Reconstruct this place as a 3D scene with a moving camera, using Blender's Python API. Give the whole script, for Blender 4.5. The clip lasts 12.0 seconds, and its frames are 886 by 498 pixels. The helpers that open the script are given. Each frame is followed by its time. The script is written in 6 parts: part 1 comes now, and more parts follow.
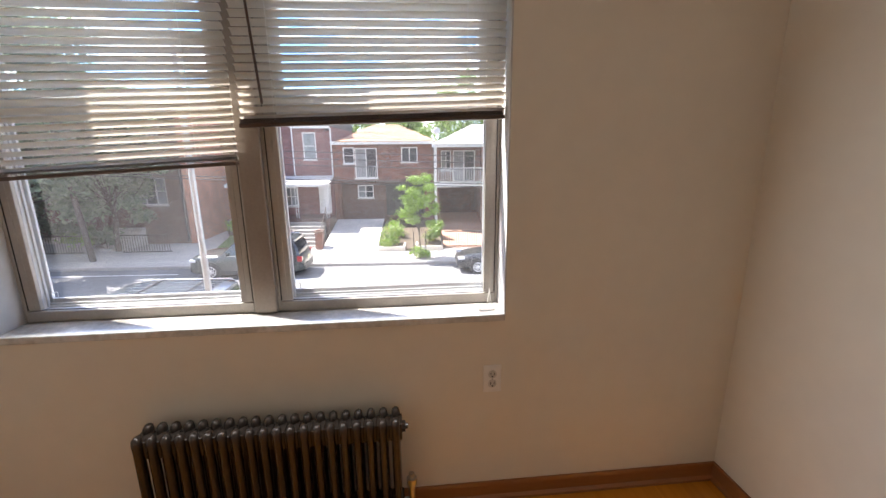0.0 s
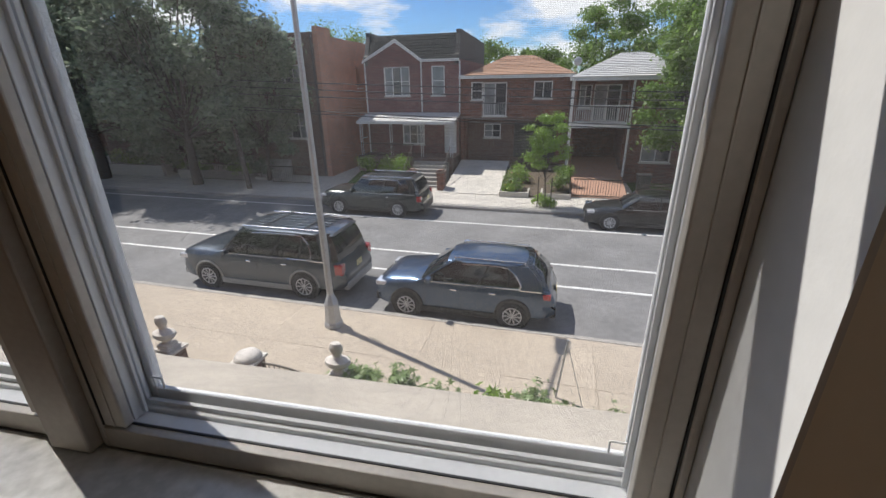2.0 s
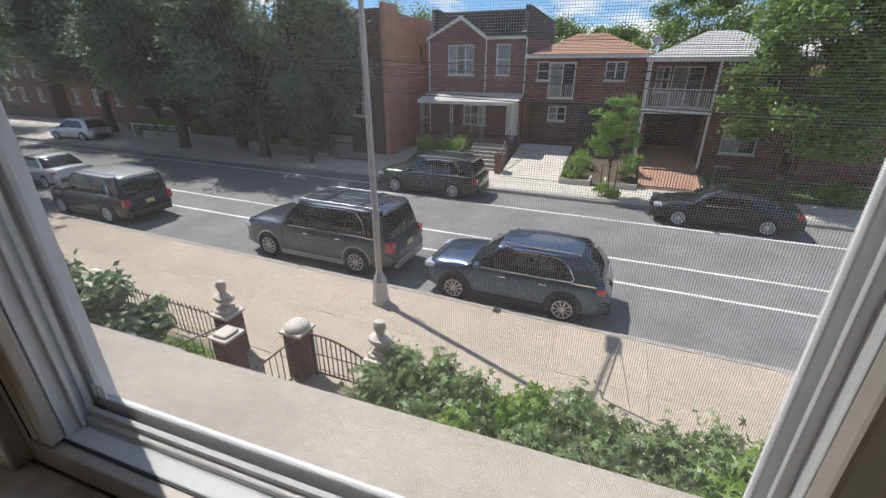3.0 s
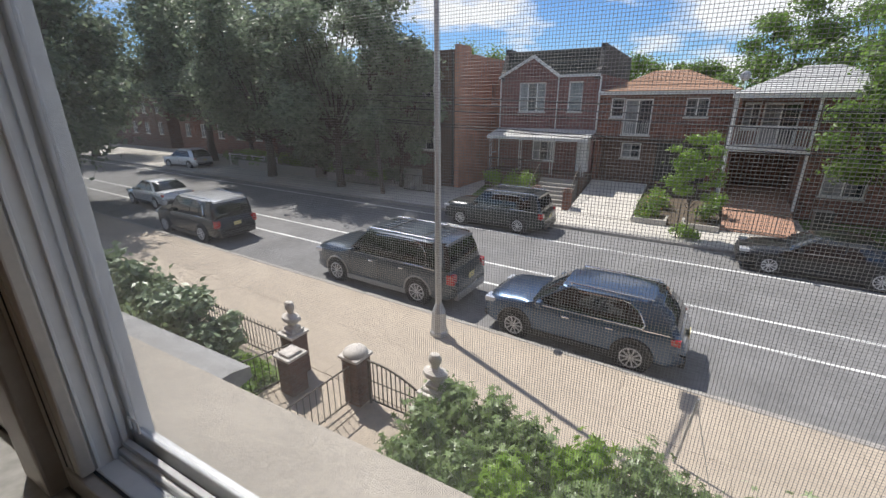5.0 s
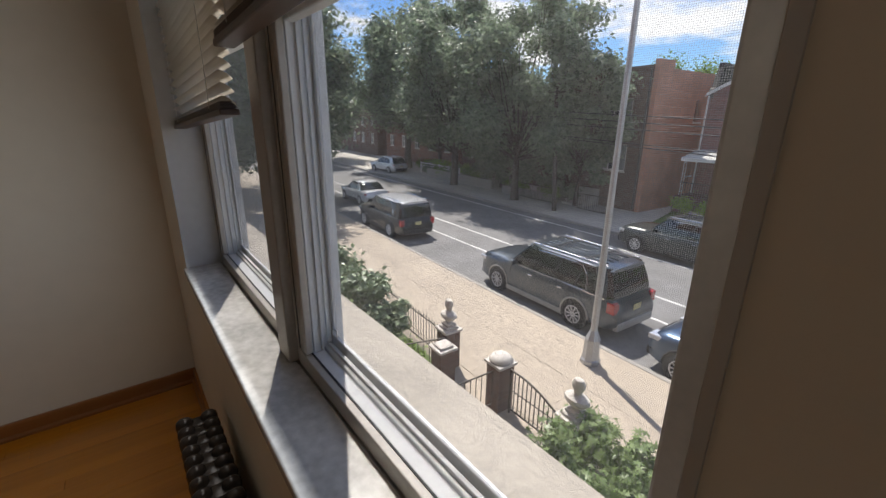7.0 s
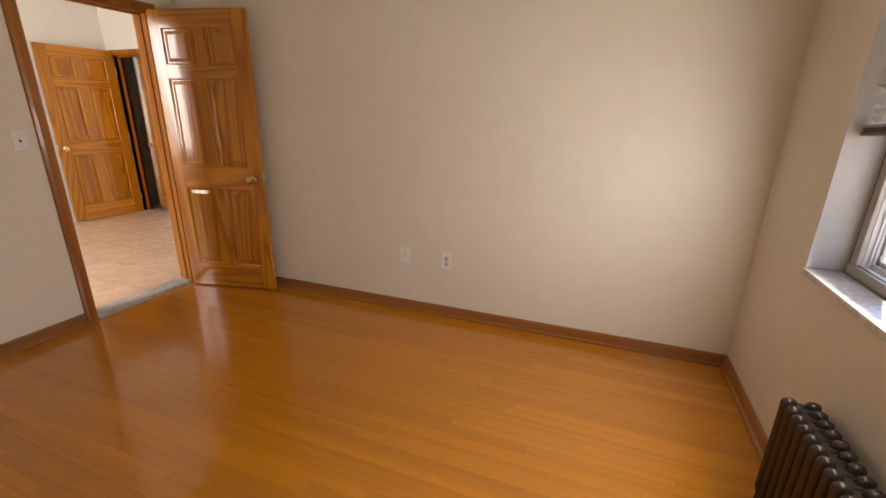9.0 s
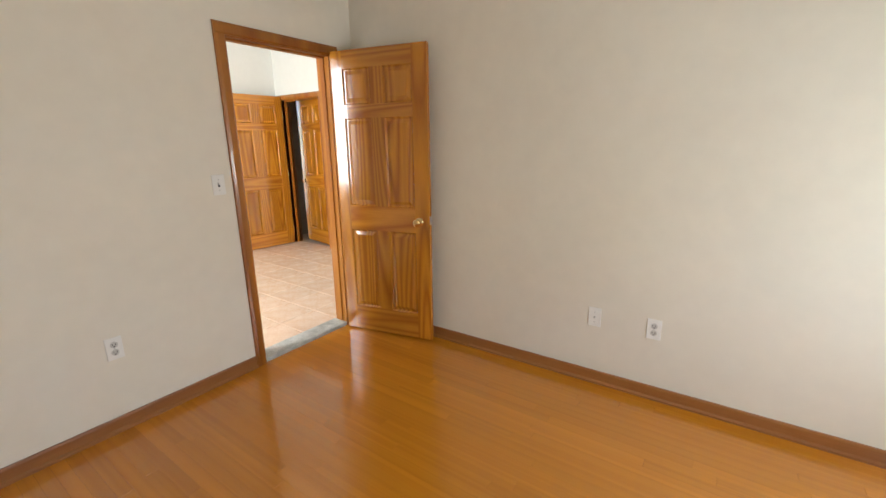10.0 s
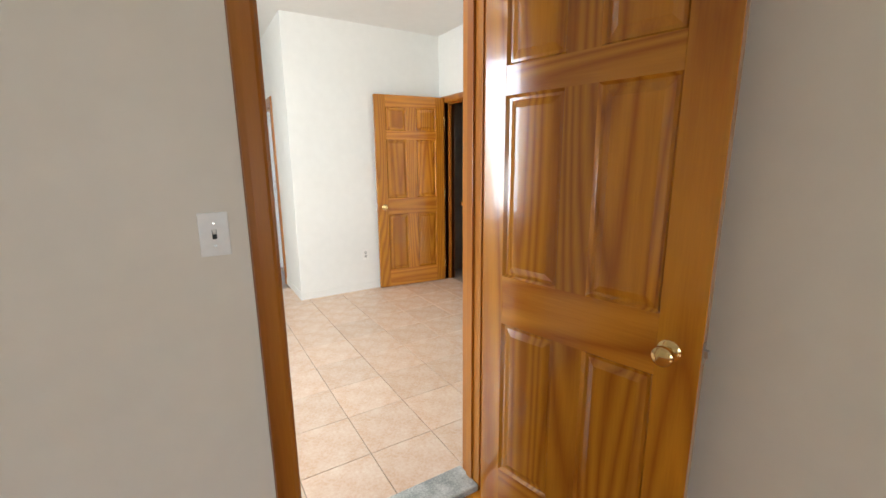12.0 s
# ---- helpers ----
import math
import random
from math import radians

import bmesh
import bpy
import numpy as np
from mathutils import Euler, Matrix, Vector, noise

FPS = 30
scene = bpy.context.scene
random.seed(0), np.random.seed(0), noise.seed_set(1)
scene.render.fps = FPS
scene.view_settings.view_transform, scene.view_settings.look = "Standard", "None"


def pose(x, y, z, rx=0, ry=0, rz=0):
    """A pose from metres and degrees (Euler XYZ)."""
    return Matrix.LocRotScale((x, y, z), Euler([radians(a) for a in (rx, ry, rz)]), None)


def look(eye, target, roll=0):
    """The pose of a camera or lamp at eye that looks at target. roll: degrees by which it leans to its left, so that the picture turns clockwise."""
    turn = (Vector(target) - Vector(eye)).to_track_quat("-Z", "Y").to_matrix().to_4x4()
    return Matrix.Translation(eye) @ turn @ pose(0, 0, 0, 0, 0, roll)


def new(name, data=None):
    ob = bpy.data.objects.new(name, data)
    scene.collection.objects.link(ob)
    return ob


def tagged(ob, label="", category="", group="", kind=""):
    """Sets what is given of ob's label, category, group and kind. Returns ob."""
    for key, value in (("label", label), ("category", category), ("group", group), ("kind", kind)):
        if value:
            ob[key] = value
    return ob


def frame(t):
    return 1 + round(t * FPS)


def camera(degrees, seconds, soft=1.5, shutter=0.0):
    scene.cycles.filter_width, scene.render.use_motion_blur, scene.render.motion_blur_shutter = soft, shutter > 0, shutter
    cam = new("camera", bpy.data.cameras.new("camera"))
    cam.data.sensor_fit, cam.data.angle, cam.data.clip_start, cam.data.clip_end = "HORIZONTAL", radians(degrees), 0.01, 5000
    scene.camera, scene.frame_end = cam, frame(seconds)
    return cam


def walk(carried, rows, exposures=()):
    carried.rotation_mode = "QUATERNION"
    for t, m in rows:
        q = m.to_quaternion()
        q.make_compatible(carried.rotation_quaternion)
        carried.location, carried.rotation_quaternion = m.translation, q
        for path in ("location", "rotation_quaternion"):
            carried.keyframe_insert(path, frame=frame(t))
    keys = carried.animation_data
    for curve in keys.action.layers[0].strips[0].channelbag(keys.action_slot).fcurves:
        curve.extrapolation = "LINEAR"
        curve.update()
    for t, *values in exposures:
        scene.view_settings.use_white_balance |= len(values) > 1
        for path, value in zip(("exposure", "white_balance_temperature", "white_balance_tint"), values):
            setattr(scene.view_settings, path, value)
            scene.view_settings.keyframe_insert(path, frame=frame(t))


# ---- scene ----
cam = camera(93.2, 12.0)
# seconds, eye, target, roll
PATH = [
    (0, (-0.38, -1.458, 1.435), (-0.187, 0.477, 0.968), -0.5),
    (0.5, (-0.293, -1.101, 1.429), (-0.249, 0.843, 0.961), -1.6),
    (1, (-0.19, -0.739, 1.427), (-0.32, 1.189, 0.91), -1.5),
    (1.5, (-0.178, -0.457, 1.401), (-0.426, 1.434, 0.797), -1.1),
    (2, (-0.204, -0.28, 1.369), (-0.589, 1.543, 0.642), -0.9),
    (2.5, (-0.193, -0.149, 1.341), (-0.701, 1.617, 0.551), -0.4),
    (3, (-0.194, -0.078, 1.325), (-0.814, 1.646, 0.523), 0.0),
    (5, (-0.191, -0.015, 1.333), (-1.106, 1.637, 0.674), -0.2),
    (5.5, (-0.136, -0.043, 1.326), (-1.126, 1.572, 0.684), 0.1),
    (6, (-0.1, -0.052, 1.331), (-1.218, 1.485, 0.708), 0.4),
    (6.5, (-0.13, -0.055, 1.319), (-1.43, 1.339, 0.715), 0.9),
    (6.7, (-0.075, -0.075, 1.347), (-1.459, 1.242, 0.752), 0.7),
    (8.3, (0.279, -0.505, 1.429), (-1.612, -0.482, 0.779), 1.3),
    (8.5, (0.279, -0.532, 1.403), (-1.609, -0.728, 0.772), 1.3),
    (9, (0.246, -0.808, 1.387), (-1.535, -1.479, 0.772), 1.1),
    (9.5, (0.199, -1.165, 1.408), (-1.451, -2.162, 0.875), 0.9),
    (10, (0.068, -1.475, 1.42), (-1.519, -2.588, 0.928), -0.7),
    (10.5, (-0.236, -1.744, 1.424), (-1.76, -2.954, 0.962), -2.0),
    (11, (-0.548, -2.064, 1.407), (-1.974, -3.399, 0.976), -2.1),
    (11.5, (-0.845, -2.361, 1.388), (-2.113, -3.847, 0.962), -2.1),
    (12, (-1.133, -2.671, 1.385), (-2.147, -4.345, 0.974), -0.5),
]
# seconds, stops, kelvin, tint
EXPOSE = [(0.0, 2.42, 6450, 14), (0.5, 1.93, 6600, 15), (1.0, 1.25, 6800, 12), (1.5, 0.82, 6500, 10), (2.0, 0.47, 6400, 10), (3.0, 0.45, 6400, 10), (5.0, 0.40, 6450, 10),
          (6.0, 0.42, 6450, 10), (6.7, 0.5, 6500, 10), (8.3, 1.75, 7300, 21), (8.7, 2.25, 7600, 18), (9.0, 2.6, 7700, 18), (9.4, 3.05, 6200, 10), (10.5, 3.28, 6250, 3), (11.5, 3.2, 6200, 3), (12.0, 2.98, 6000, 4)]
walk(cam, [(t, look(eye, target, roll)) for t, eye, target, roll in PATH], EXPOSE)

# ---- light ----
SUN_AZ, SUN_EL = math.atan2(0.404, -0.915), radians(57)
SUN_DIR = Vector((math.cos(SUN_AZ) * math.cos(SUN_EL), math.sin(SUN_AZ) * math.cos(SUN_EL), math.sin(SUN_EL)))

world = bpy.data.worlds.new("world")
scene.world = world
world.use_nodes = True
wn, wl = world.node_tree.nodes, world.node_tree.links
wn.clear()
sky = wn.new("ShaderNodeTexSky")
sky.sky_type, sky.sun_disc = "NISHITA", False
sky.sun_elevation, sky.sun_rotation = SUN_EL, radians(90) - SUN_AZ
sky.air_density, sky.dust_density, sky.ozone_density = 1.0, 0.1, 3.0
# white clouds drifting over the blue
tc = wn.new("ShaderNodeTexCoord")
mp = wn.new("ShaderNodeMapping")
mp.inputs["Scale"].default_value = (2.2, 2.2, 6.5)
cl = wn.new("ShaderNodeTexNoise")
cl.inputs["Scale"].default_value, cl.inputs["Detail"].default_value, cl.inputs["Roughness"].default_value = 2.1, 7.0, 0.55
cr = wn.new("ShaderNodeValToRGB")
cr.color_ramp.elements[0].position, cr.color_ramp.elements[1].position = 0.49, 0.60
cm = wn.new("ShaderNodeMixRGB")
cm.inputs["Color2"].default_value = (8.6, 8.8, 9.1, 1)
tint = wn.new("ShaderNodeMixRGB")
tint.blend_type = "MULTIPLY"
tint.inputs["Fac"].default_value, tint.inputs["Color2"].default_value = 1.0, (0.66, 0.88, 1.15, 1)
bg = wn.new("ShaderNodeBackground")
bg.inputs["Strength"].default_value = 0.09
wo = wn.new("ShaderNodeOutputWorld")
wl.new(tc.outputs["Generated"], mp.inputs["Vector"])
wl.new(mp.outputs["Vector"], cl.inputs["Vector"])
wl.new(cl.outputs["Fac"], cr.inputs["Fac"])
wl.new(cr.outputs["Color"], cm.inputs["Fac"])
wl.new(sky.outputs["Color"], tint.inputs["Color1"])
wl.new(tint.outputs["Color"], cm.inputs["Color1"])
wl.new(cm.outputs["Color"], bg.inputs["Color"])
wl.new(bg.outputs["Background"], wo.inputs["Surface"])

sun = new("sun", bpy.data.lights.new("sun", "SUN"))
sun.data.energy, sun.data.angle, sun.data.color = 5.0, radians(0.55), (1.0, 0.95, 0.88)
sun.matrix_world = look(SUN_DIR * 60, (0, 0, 0))


def area(name, m, w, h, power, color=(1, 1, 1)):
    ob = new(name, bpy.data.lights.new(name, "AREA"))
    ob.data.shape, ob.data.size, ob.data.size_y, ob.data.energy, ob.data.color = "RECTANGLE", w, h, power, color
    ob.matrix_world = m
    return ob


# sky light through the bedroom window; lamp added in the next room, source unseen
glow = area("window_skylight", look((-0.88, -0.014, 1.11), (-0.88, -1.0, 1.0)), 1.62, 0.48, 3.6, (0.93, 0.97, 1.0))
area("kitchen_fill", look((0.58, -4.85, 1.6), (-1.6, -5.6, 1.2)), 1.0, 1.5, 10.5, (1.0, 0.97, 0.93))


# ---- materials ----
def mat(name, color, rough=0.5, metal=0.0, vary=0.12, scale=8.0, bump=0.0, bump_scale=60.0, coat=0.0, spec=0.5, rand=0.0, stretch=(1, 1, 1), color2=None, coords="Object"):
    """Principled material: colour varied at two scales, fine bump, random tone per object."""
    m = bpy.data.materials.new(name)
    m.use_nodes = True
    n, l = m.node_tree.nodes, m.node_tree.links
    b = n["Principled BSDF"]
    b.inputs["Roughness"].default_value, b.inputs["Metallic"].default_value = rough, metal
    b.inputs["Coat Weight"].default_value, b.inputs["Coat Roughness"].default_value = coat, 0.08
    b.inputs["Specular IOR Level"].default_value = spec
    co = n.new("ShaderNodeTexCoord")
    mpg = n.new("ShaderNodeMapping")
    mpg.inputs["Scale"].default_value = stretch
    l.new(co.outputs[coords], mpg.inputs["Vector"])
    big, fine = n.new("ShaderNodeTexNoise"), n.new("ShaderNodeTexNoise")
    big.inputs["Scale"].default_value, big.inputs["Detail"].default_value = scale, 3.0
    fine.inputs["Scale"].default_value, fine.inputs["Detail"].default_value = scale * 9, 4.0
    l.new(mpg.outputs["Vector"], big.inputs["Vector"])
    l.new(mpg.outputs["Vector"], fine.inputs["Vector"])
    add = n.new("ShaderNodeMath")
    add.operation = "MULTIPLY_ADD"
    add.inputs[1].default_value = 0.45
    l.new(fine.outputs["Fac"], add.inputs[0])
    half = n.new("ShaderNodeMath")
    half.operation = "MULTIPLY"
    half.inputs[1].default_value = 0.55
    l.new(big.outputs["Fac"], half.inputs[0])
    l.new(half.outputs[0], add.inputs[2])
    ramp = n.new("ShaderNodeValToRGB")
    c2 = color2 or tuple(c * (1 - 2.2 * vary) for c in color)
    ramp.color_ramp.elements[0].position, ramp.color_ramp.elements[1].position = 0.36, 0.64
    ramp.color_ramp.elements[0].color, ramp.color_ramp.elements[1].color = (*c2, 1), (*color, 1)
    l.new(add.outputs[0], ramp.inputs["Fac"])
    out = ramp.outputs["Color"]
    if rand:
        info, hsv, rng = n.new("ShaderNodeObjectInfo"), n.new("ShaderNodeHueSaturation"), n.new("ShaderNodeMapRange")
        rng.inputs["To Min"].default_value, rng.inputs["To Max"].default_value = 1 - rand, 1 + rand
        l.new(info.outputs["Random"], rng.inputs["Value"])
        l.new(rng.outputs["Result"], hsv.inputs["Value"])
        l.new(out, hsv.inputs["Color"])
        out = hsv.outputs["Color"]
    l.new(out, b.inputs["Base Color"])
    if bump:
        bn, bt = n.new("ShaderNodeBump"), n.new("ShaderNodeTexNoise")
        bt.inputs["Scale"].default_value, bt.inputs["Detail"].default_value = bump_scale, 3.0
        l.new(mpg.outputs["Vector"], bt.inputs["Vector"])
        bn.inputs["Strength"].default_value, bn.inputs["Distance"].default_value = bump, 0.004
        l.new(bt.outputs["Fac"], bn.inputs["Height"])
        l.new(bn.outputs["Normal"], b.inputs["Normal"])
    return m


def wood(name, light, dark, rough=0.3, coat=0.4, axis=2, ring=22.0, rand=0.12, warp=2.2, bands=0.62, coarse=None, sharp=1.0):
    """Grained wood: stretched noise bent into rings along one axis, lacquered."""
    m = bpy.data.materials.new(name)
    m.use_nodes = True
    n, l = m.node_tree.nodes, m.node_tree.links
    b = n["Principled BSDF"]
    b.inputs["Roughness"].default_value, b.inputs["Coat Weight"].default_value, b.inputs["Coat Roughness"].default_value = rough, coat, 0.06
    co, mpg, info = n.new("ShaderNodeTexCoord"), n.new("ShaderNodeMapping"), n.new("ShaderNodeObjectInfo")
    s = [1.0, 1.0, 1.0]
    s[axis] = 0.055
    mpg.inputs["Scale"].default_value = s
    comb = n.new("ShaderNodeMath")
    comb.operation = "MULTIPLY"
    comb.inputs[1].default_value = 37.0
    l.new(info.outputs["Random"], comb.inputs[0])
    l.new(co.outputs["Object"], mpg.inputs["Vector"])
    l.new(comb.outputs[0], mpg.inputs["Location"])
    base = n.new("ShaderNodeTexNoise")
    base.inputs["Scale"].default_value, base.inputs["Detail"].default_value = coarse or ring * 0.12 * warp, 1.2 if coarse else 2.0
    l.new(mpg.outputs["Vector"], base.inputs["Vector"])
    rings = n.new("ShaderNodeMath")
    rings.operation = "MULTIPLY"
    rings.inputs[1].default_value = ring
    l.new(base.outputs["Fac"], rings.inputs[0])
    frac = n.new("ShaderNodeMath")
    frac.operation = "PINGPONG"
    frac.inputs[1].default_value = 1.0
    l.new(rings.outputs[0], frac.inputs[0])
    fib = n.new("ShaderNodeTexNoise")
    fib.inputs["Scale"].default_value, fib.inputs["Detail"].default_value = 160.0, 3.0
    l.new(mpg.outputs["Vector"], fib.inputs["Vector"])
    mixf = n.new("ShaderNodeMath")
    mixf.operation = "MULTIPLY_ADD"
    mixf.inputs[1].default_value, mixf.inputs[2].default_value = 0.35, 0.0
    l.new(fib.outputs["Fac"], mixf.inputs[0])
    tot = n.new("ShaderNodeMath")
    tot.operation = "MULTIPLY_ADD"
    tot.inputs[1].default_value = bands
    late = n.new("ShaderNodeMath")
    late.operation = "POWER"
    late.inputs[1].default_value = sharp
    l.new(frac.outputs[0], late.inputs[0])
    l.new(late.outputs[0], tot.inputs[0])
    l.new(mixf.outputs[0], tot.inputs[2])
    ramp = n.new("ShaderNodeValToRGB")
    ramp.color_ramp.elements[0].position, ramp.color_ramp.elements[1].position = 0.12, 0.78
    ramp.color_ramp.elements[0].color, ramp.color_ramp.elements[1].color = (*light, 1), (*dark, 1)
    l.new(tot.outputs[0], ramp.inputs["Fac"])
    hsv, rng = n.new("ShaderNodeHueSaturation"), n.new("ShaderNodeMapRange")
    rng.inputs["To Min"].default_value, rng.inputs["To Max"].default_value = 1 - rand, 1 + rand
    l.new(info.outputs["Random"], rng.inputs["Value"])
    l.new(rng.outputs["Result"], hsv.inputs["Value"])
    l.new(ramp.outputs["Color"], hsv.inputs["Color"])
    l.new(hsv.outputs["Color"], b.inputs["Base Color"])
    bn = n.new("ShaderNodeBump")
    bn.inputs["Strength"].default_value, bn.inputs["Distance"].default_value = 0.06, 0.002
    l.new(fib.outputs["Fac"], bn.inputs["Height"])
    l.new(bn.outputs["Normal"], b.inputs["Normal"])
    return m


def glass_mat(name, tint=(1, 1, 1), gloss=1.0, dirt=0.0):
    """Thin clear pane: transparent with a Fresnel reflection and a little dust."""
    m = bpy.data.materials.new(name)
    m.use_nodes = True
    n, l = m.node_tree.nodes, m.node_tree.links
    n.clear()
    tr, gl, fr, mx, out = (n.new("ShaderNode" + k) for k in ("BsdfTransparent", "BsdfGlossy", "LayerWeight", "MixShader", "OutputMaterial"))
    tr.inputs["Color"].default_value = (*tint, 1)
    gl.inputs["Roughness"].default_value = 0.02
    gl.inputs["Color"].default_value = (gloss, gloss, gloss, 1)
    pw, ma = n.new("ShaderNodeMath"), n.new("ShaderNodeMath")
    pw.operation, ma.operation = "POWER", "MULTIPLY_ADD"
    pw.inputs[1].default_value, ma.inputs[1].default_value, ma.inputs[2].default_value = 5.0, 0.8, 0.03
    l.new(fr.outputs["Facing"], pw.inputs[0])
    l.new(pw.outputs[0], ma.inputs[0])
    l.new(ma.outputs[0], mx.inputs["Fac"])
    l.new(tr.outputs[0], mx.inputs[1])
    l.new(gl.outputs[0], mx.inputs[2])
    last = mx.outputs[0]
    if dirt:
        df, m2, nz, rp, co = (n.new("ShaderNode" + k) for k in ("BsdfTranslucent", "MixShader", "TexNoise", "ValToRGB", "TexCoord"))
        df.inputs["Color"].default_value = (0.75, 0.75, 0.73, 1)
        nz.inputs["Scale"].default_value, nz.inputs["Detail"].default_value = 5.0, 6.0
        rp.color_ramp.elements[0].position, rp.color_ramp.elements[1].position = 0.35, 0.8
        rp.color_ramp.elements[0].color, rp.color_ramp.elements[1].color = (dirt * 0.35,) * 3 + (1,), (dirt,) * 3 + (1,)
        l.new(co.outputs["Object"], nz.inputs["Vector"])
        l.new(nz.outputs["Fac"], rp.inputs["Fac"])
        l.new(rp.outputs["Color"], m2.inputs["Fac"])
        l.new(last, m2.inputs[1])
        l.new(df.outputs[0], m2.inputs[2])
        last = m2.outputs[0]
    l.new(last, out.inputs["Surface"])
    return m


WALL = mat("wall_paint", (0.82, 0.768, 0.668), 0.55, vary=0.025, scale=1.2, bump=0.05, bump_scale=220)
KWALL = mat("kitchen_paint", (0.84, 0.84, 0.81), 0.5, vary=0.02, scale=1.5, bump=0.04, bump_scale=220)
REVEAL = mat("reveal_paint", (0.60, 0.60, 0.595), 0.55, vary=0.04, scale=4, bump=0.06, bump_scale=120)
CEIL = mat("ceiling_paint", (0.82, 0.81, 0.78), 0.6, vary=0.02, scale=1.5)
OAK = wood("floor_oak", (0.60, 0.235, 0.016), (0.46, 0.16, 0.01), 0.16, 0.5, axis=1, ring=5, rand=0.085, bands=0.3)
PINE = wood("door_pine", (0.54, 0.222, 0.014), (0.31, 0.095, 0.006), 0.2, 0.6, axis=2, ring=44, rand=0.12, coarse=3.6, sharp=1.5, bands=0.54)
PINEH = wood("door_pine_rail", (0.57, 0.235, 0.02), (0.34, 0.105, 0.008), 0.2, 0.6, axis=0, ring=44, rand=0.12, coarse=3.6, sharp=1.5, bands=0.54)
TRIM = wood("trim_wood", (0.42, 0.158, 0.016), (0.27, 0.08, 0.008), 0.3, 0.4, axis=2, ring=10, rand=0.08)
BASE = wood("baseboard_wood", (0.40, 0.17, 0.05), (0.26, 0.095, 0.025), 0.35, 0.3, axis=0, ring=8, rand=0.1)
BRASS = mat("brass", (0.83, 0.62, 0.28), 0.18, 1.0, vary=0.05)
MARBLE = mat("marble", (0.76, 0.745, 0.71), 0.25, vary=0.1, scale=5, color2=(0.47, 0.46, 0.43), coat=0.2)
SADDLE = mat("saddle_marble", (0.62, 0.64, 0.61), 0.3, vary=0.15, scale=14, color2=(0.27, 0.29, 0.28))
ALU = mat("window_aluminium", (0.36, 0.315, 0.27), 0.42, 0.2, vary=0.07, scale=10, bump=0.05)
FRAMEG = mat("window_inner_frame", (0.50, 0.465, 0.415), 0.42, 0.1, vary=0.07, scale=10, bump=0.05)
VINYL = mat("window_vinyl", (0.74, 0.75, 0.76), 0.4, vary=0.04, scale=8)
RUBBER = mat("black_gasket", (0.03, 0.03, 0.03), 0.6)
GLASS = glass_mat("window_glass", (0.97, 0.985, 0.98), 1.0, 0.02)
SLAT = mat("blind_slat", (0.76, 0.71, 0.62), 0.45, vary=0.05, scale=5)
_n, _l = SLAT.node_tree.nodes, SLAT.node_tree.links
_tr, _mx = _n.new("ShaderNodeBsdfTranslucent"), _n.new("ShaderNodeMixShader")
_tr.inputs["Color"].default_value = (0.86, 0.83, 0.78, 1)
_mx.inputs["Fac"].default_value = 0.45
_l.new(_n["Principled BSDF"].outputs[0], _mx.inputs[1])
_l.new(_tr.outputs[0], _mx.inputs[2])
_l.new(_mx.outputs[0], _n["Material Output"].inputs["Surface"])
RAILB = mat("blind_rail_brown", (0.10, 0.062, 0.045), 0.4, vary=0.15)
IRON = mat("radiator_paint", (0.075, 0.058, 0.047), 0.22, 0.35, vary=0.15, scale=20, bump=0.1)
PLATE = mat("plastic_white", (0.88, 0.87, 0.84), 0.35, vary=0.03)
# socket faces greyer than the plate: their shading put into the colour
RECEPT = mat("receptacle_shade_grey", (0.62, 0.61, 0.58), 0.4, vary=0.05)
DARK = mat("dark_slot", (0.02, 0.02, 0.02), 0.6)
SCREW = mat("screw_steel", (0.6, 0.6, 0.58), 0.3, 1.0)
TILE = mat("floor_tile", (0.76, 0.62, 0.50), 0.22, vary=0.1, scale=9, color2=(0.66, 0.45, 0.31), rand=0.05, bump=0.04)
GROUT = mat("grout", (0.36, 0.28, 0.22), 0.8)
STONE = mat("exterior_stone", (0.41, 0.37, 0.315), 0.8, vary=0.1, scale=5, bump=0.2)
BRICKX = mat("exterior_brick", (0.30, 0.16, 0.11), 0.85, vary=0.15, scale=12)


# ---- mesh helpers ----
def box(bm, x0, x1, y0, y1, z0, z1, bevel=0.0, m=None):
    vs = bmesh.ops.create_cube(bm, size=1.0)["verts"]
    t = Matrix.Translation(((x0 + x1) / 2, (y0 + y1) / 2, (z0 + z1) / 2)) @ Matrix.Diagonal((abs(x1 - x0), abs(y1 - y0), abs(z1 - z0), 1))
    bmesh.ops.transform(bm, matrix=t, verts=vs)
    if bevel:
        es = list({e for v in vs for e in v.link_edges})
        r = bmesh.ops.bevel(bm, geom=es, offset=bevel, segments=2, affect="EDGES", profile=0.5)
        vs = list({v for f in r["faces"] for v in f.verts} | {v for v in vs if v.is_valid})
    if m is not None:
        bmesh.ops.transform(bm, matrix=m, verts=vs)
    return vs


def rod(bm, a, b, r, n=10, r2=None, caps=True):
    a, b = Vector(a), Vector(b)
    d = b - a
    vs = bmesh.ops.create_cone(bm, cap_ends=caps, segments=n, radius1=r, radius2=r if r2 is None else r2, depth=d.length)["verts"]
    q = Vector((0, 0, 1)).rotation_difference(d.normalized()).to_matrix().to_4x4()
    bmesh.ops.transform(bm, matrix=Matrix.Translation((a + b) / 2) @ q, verts=vs)
    return vs


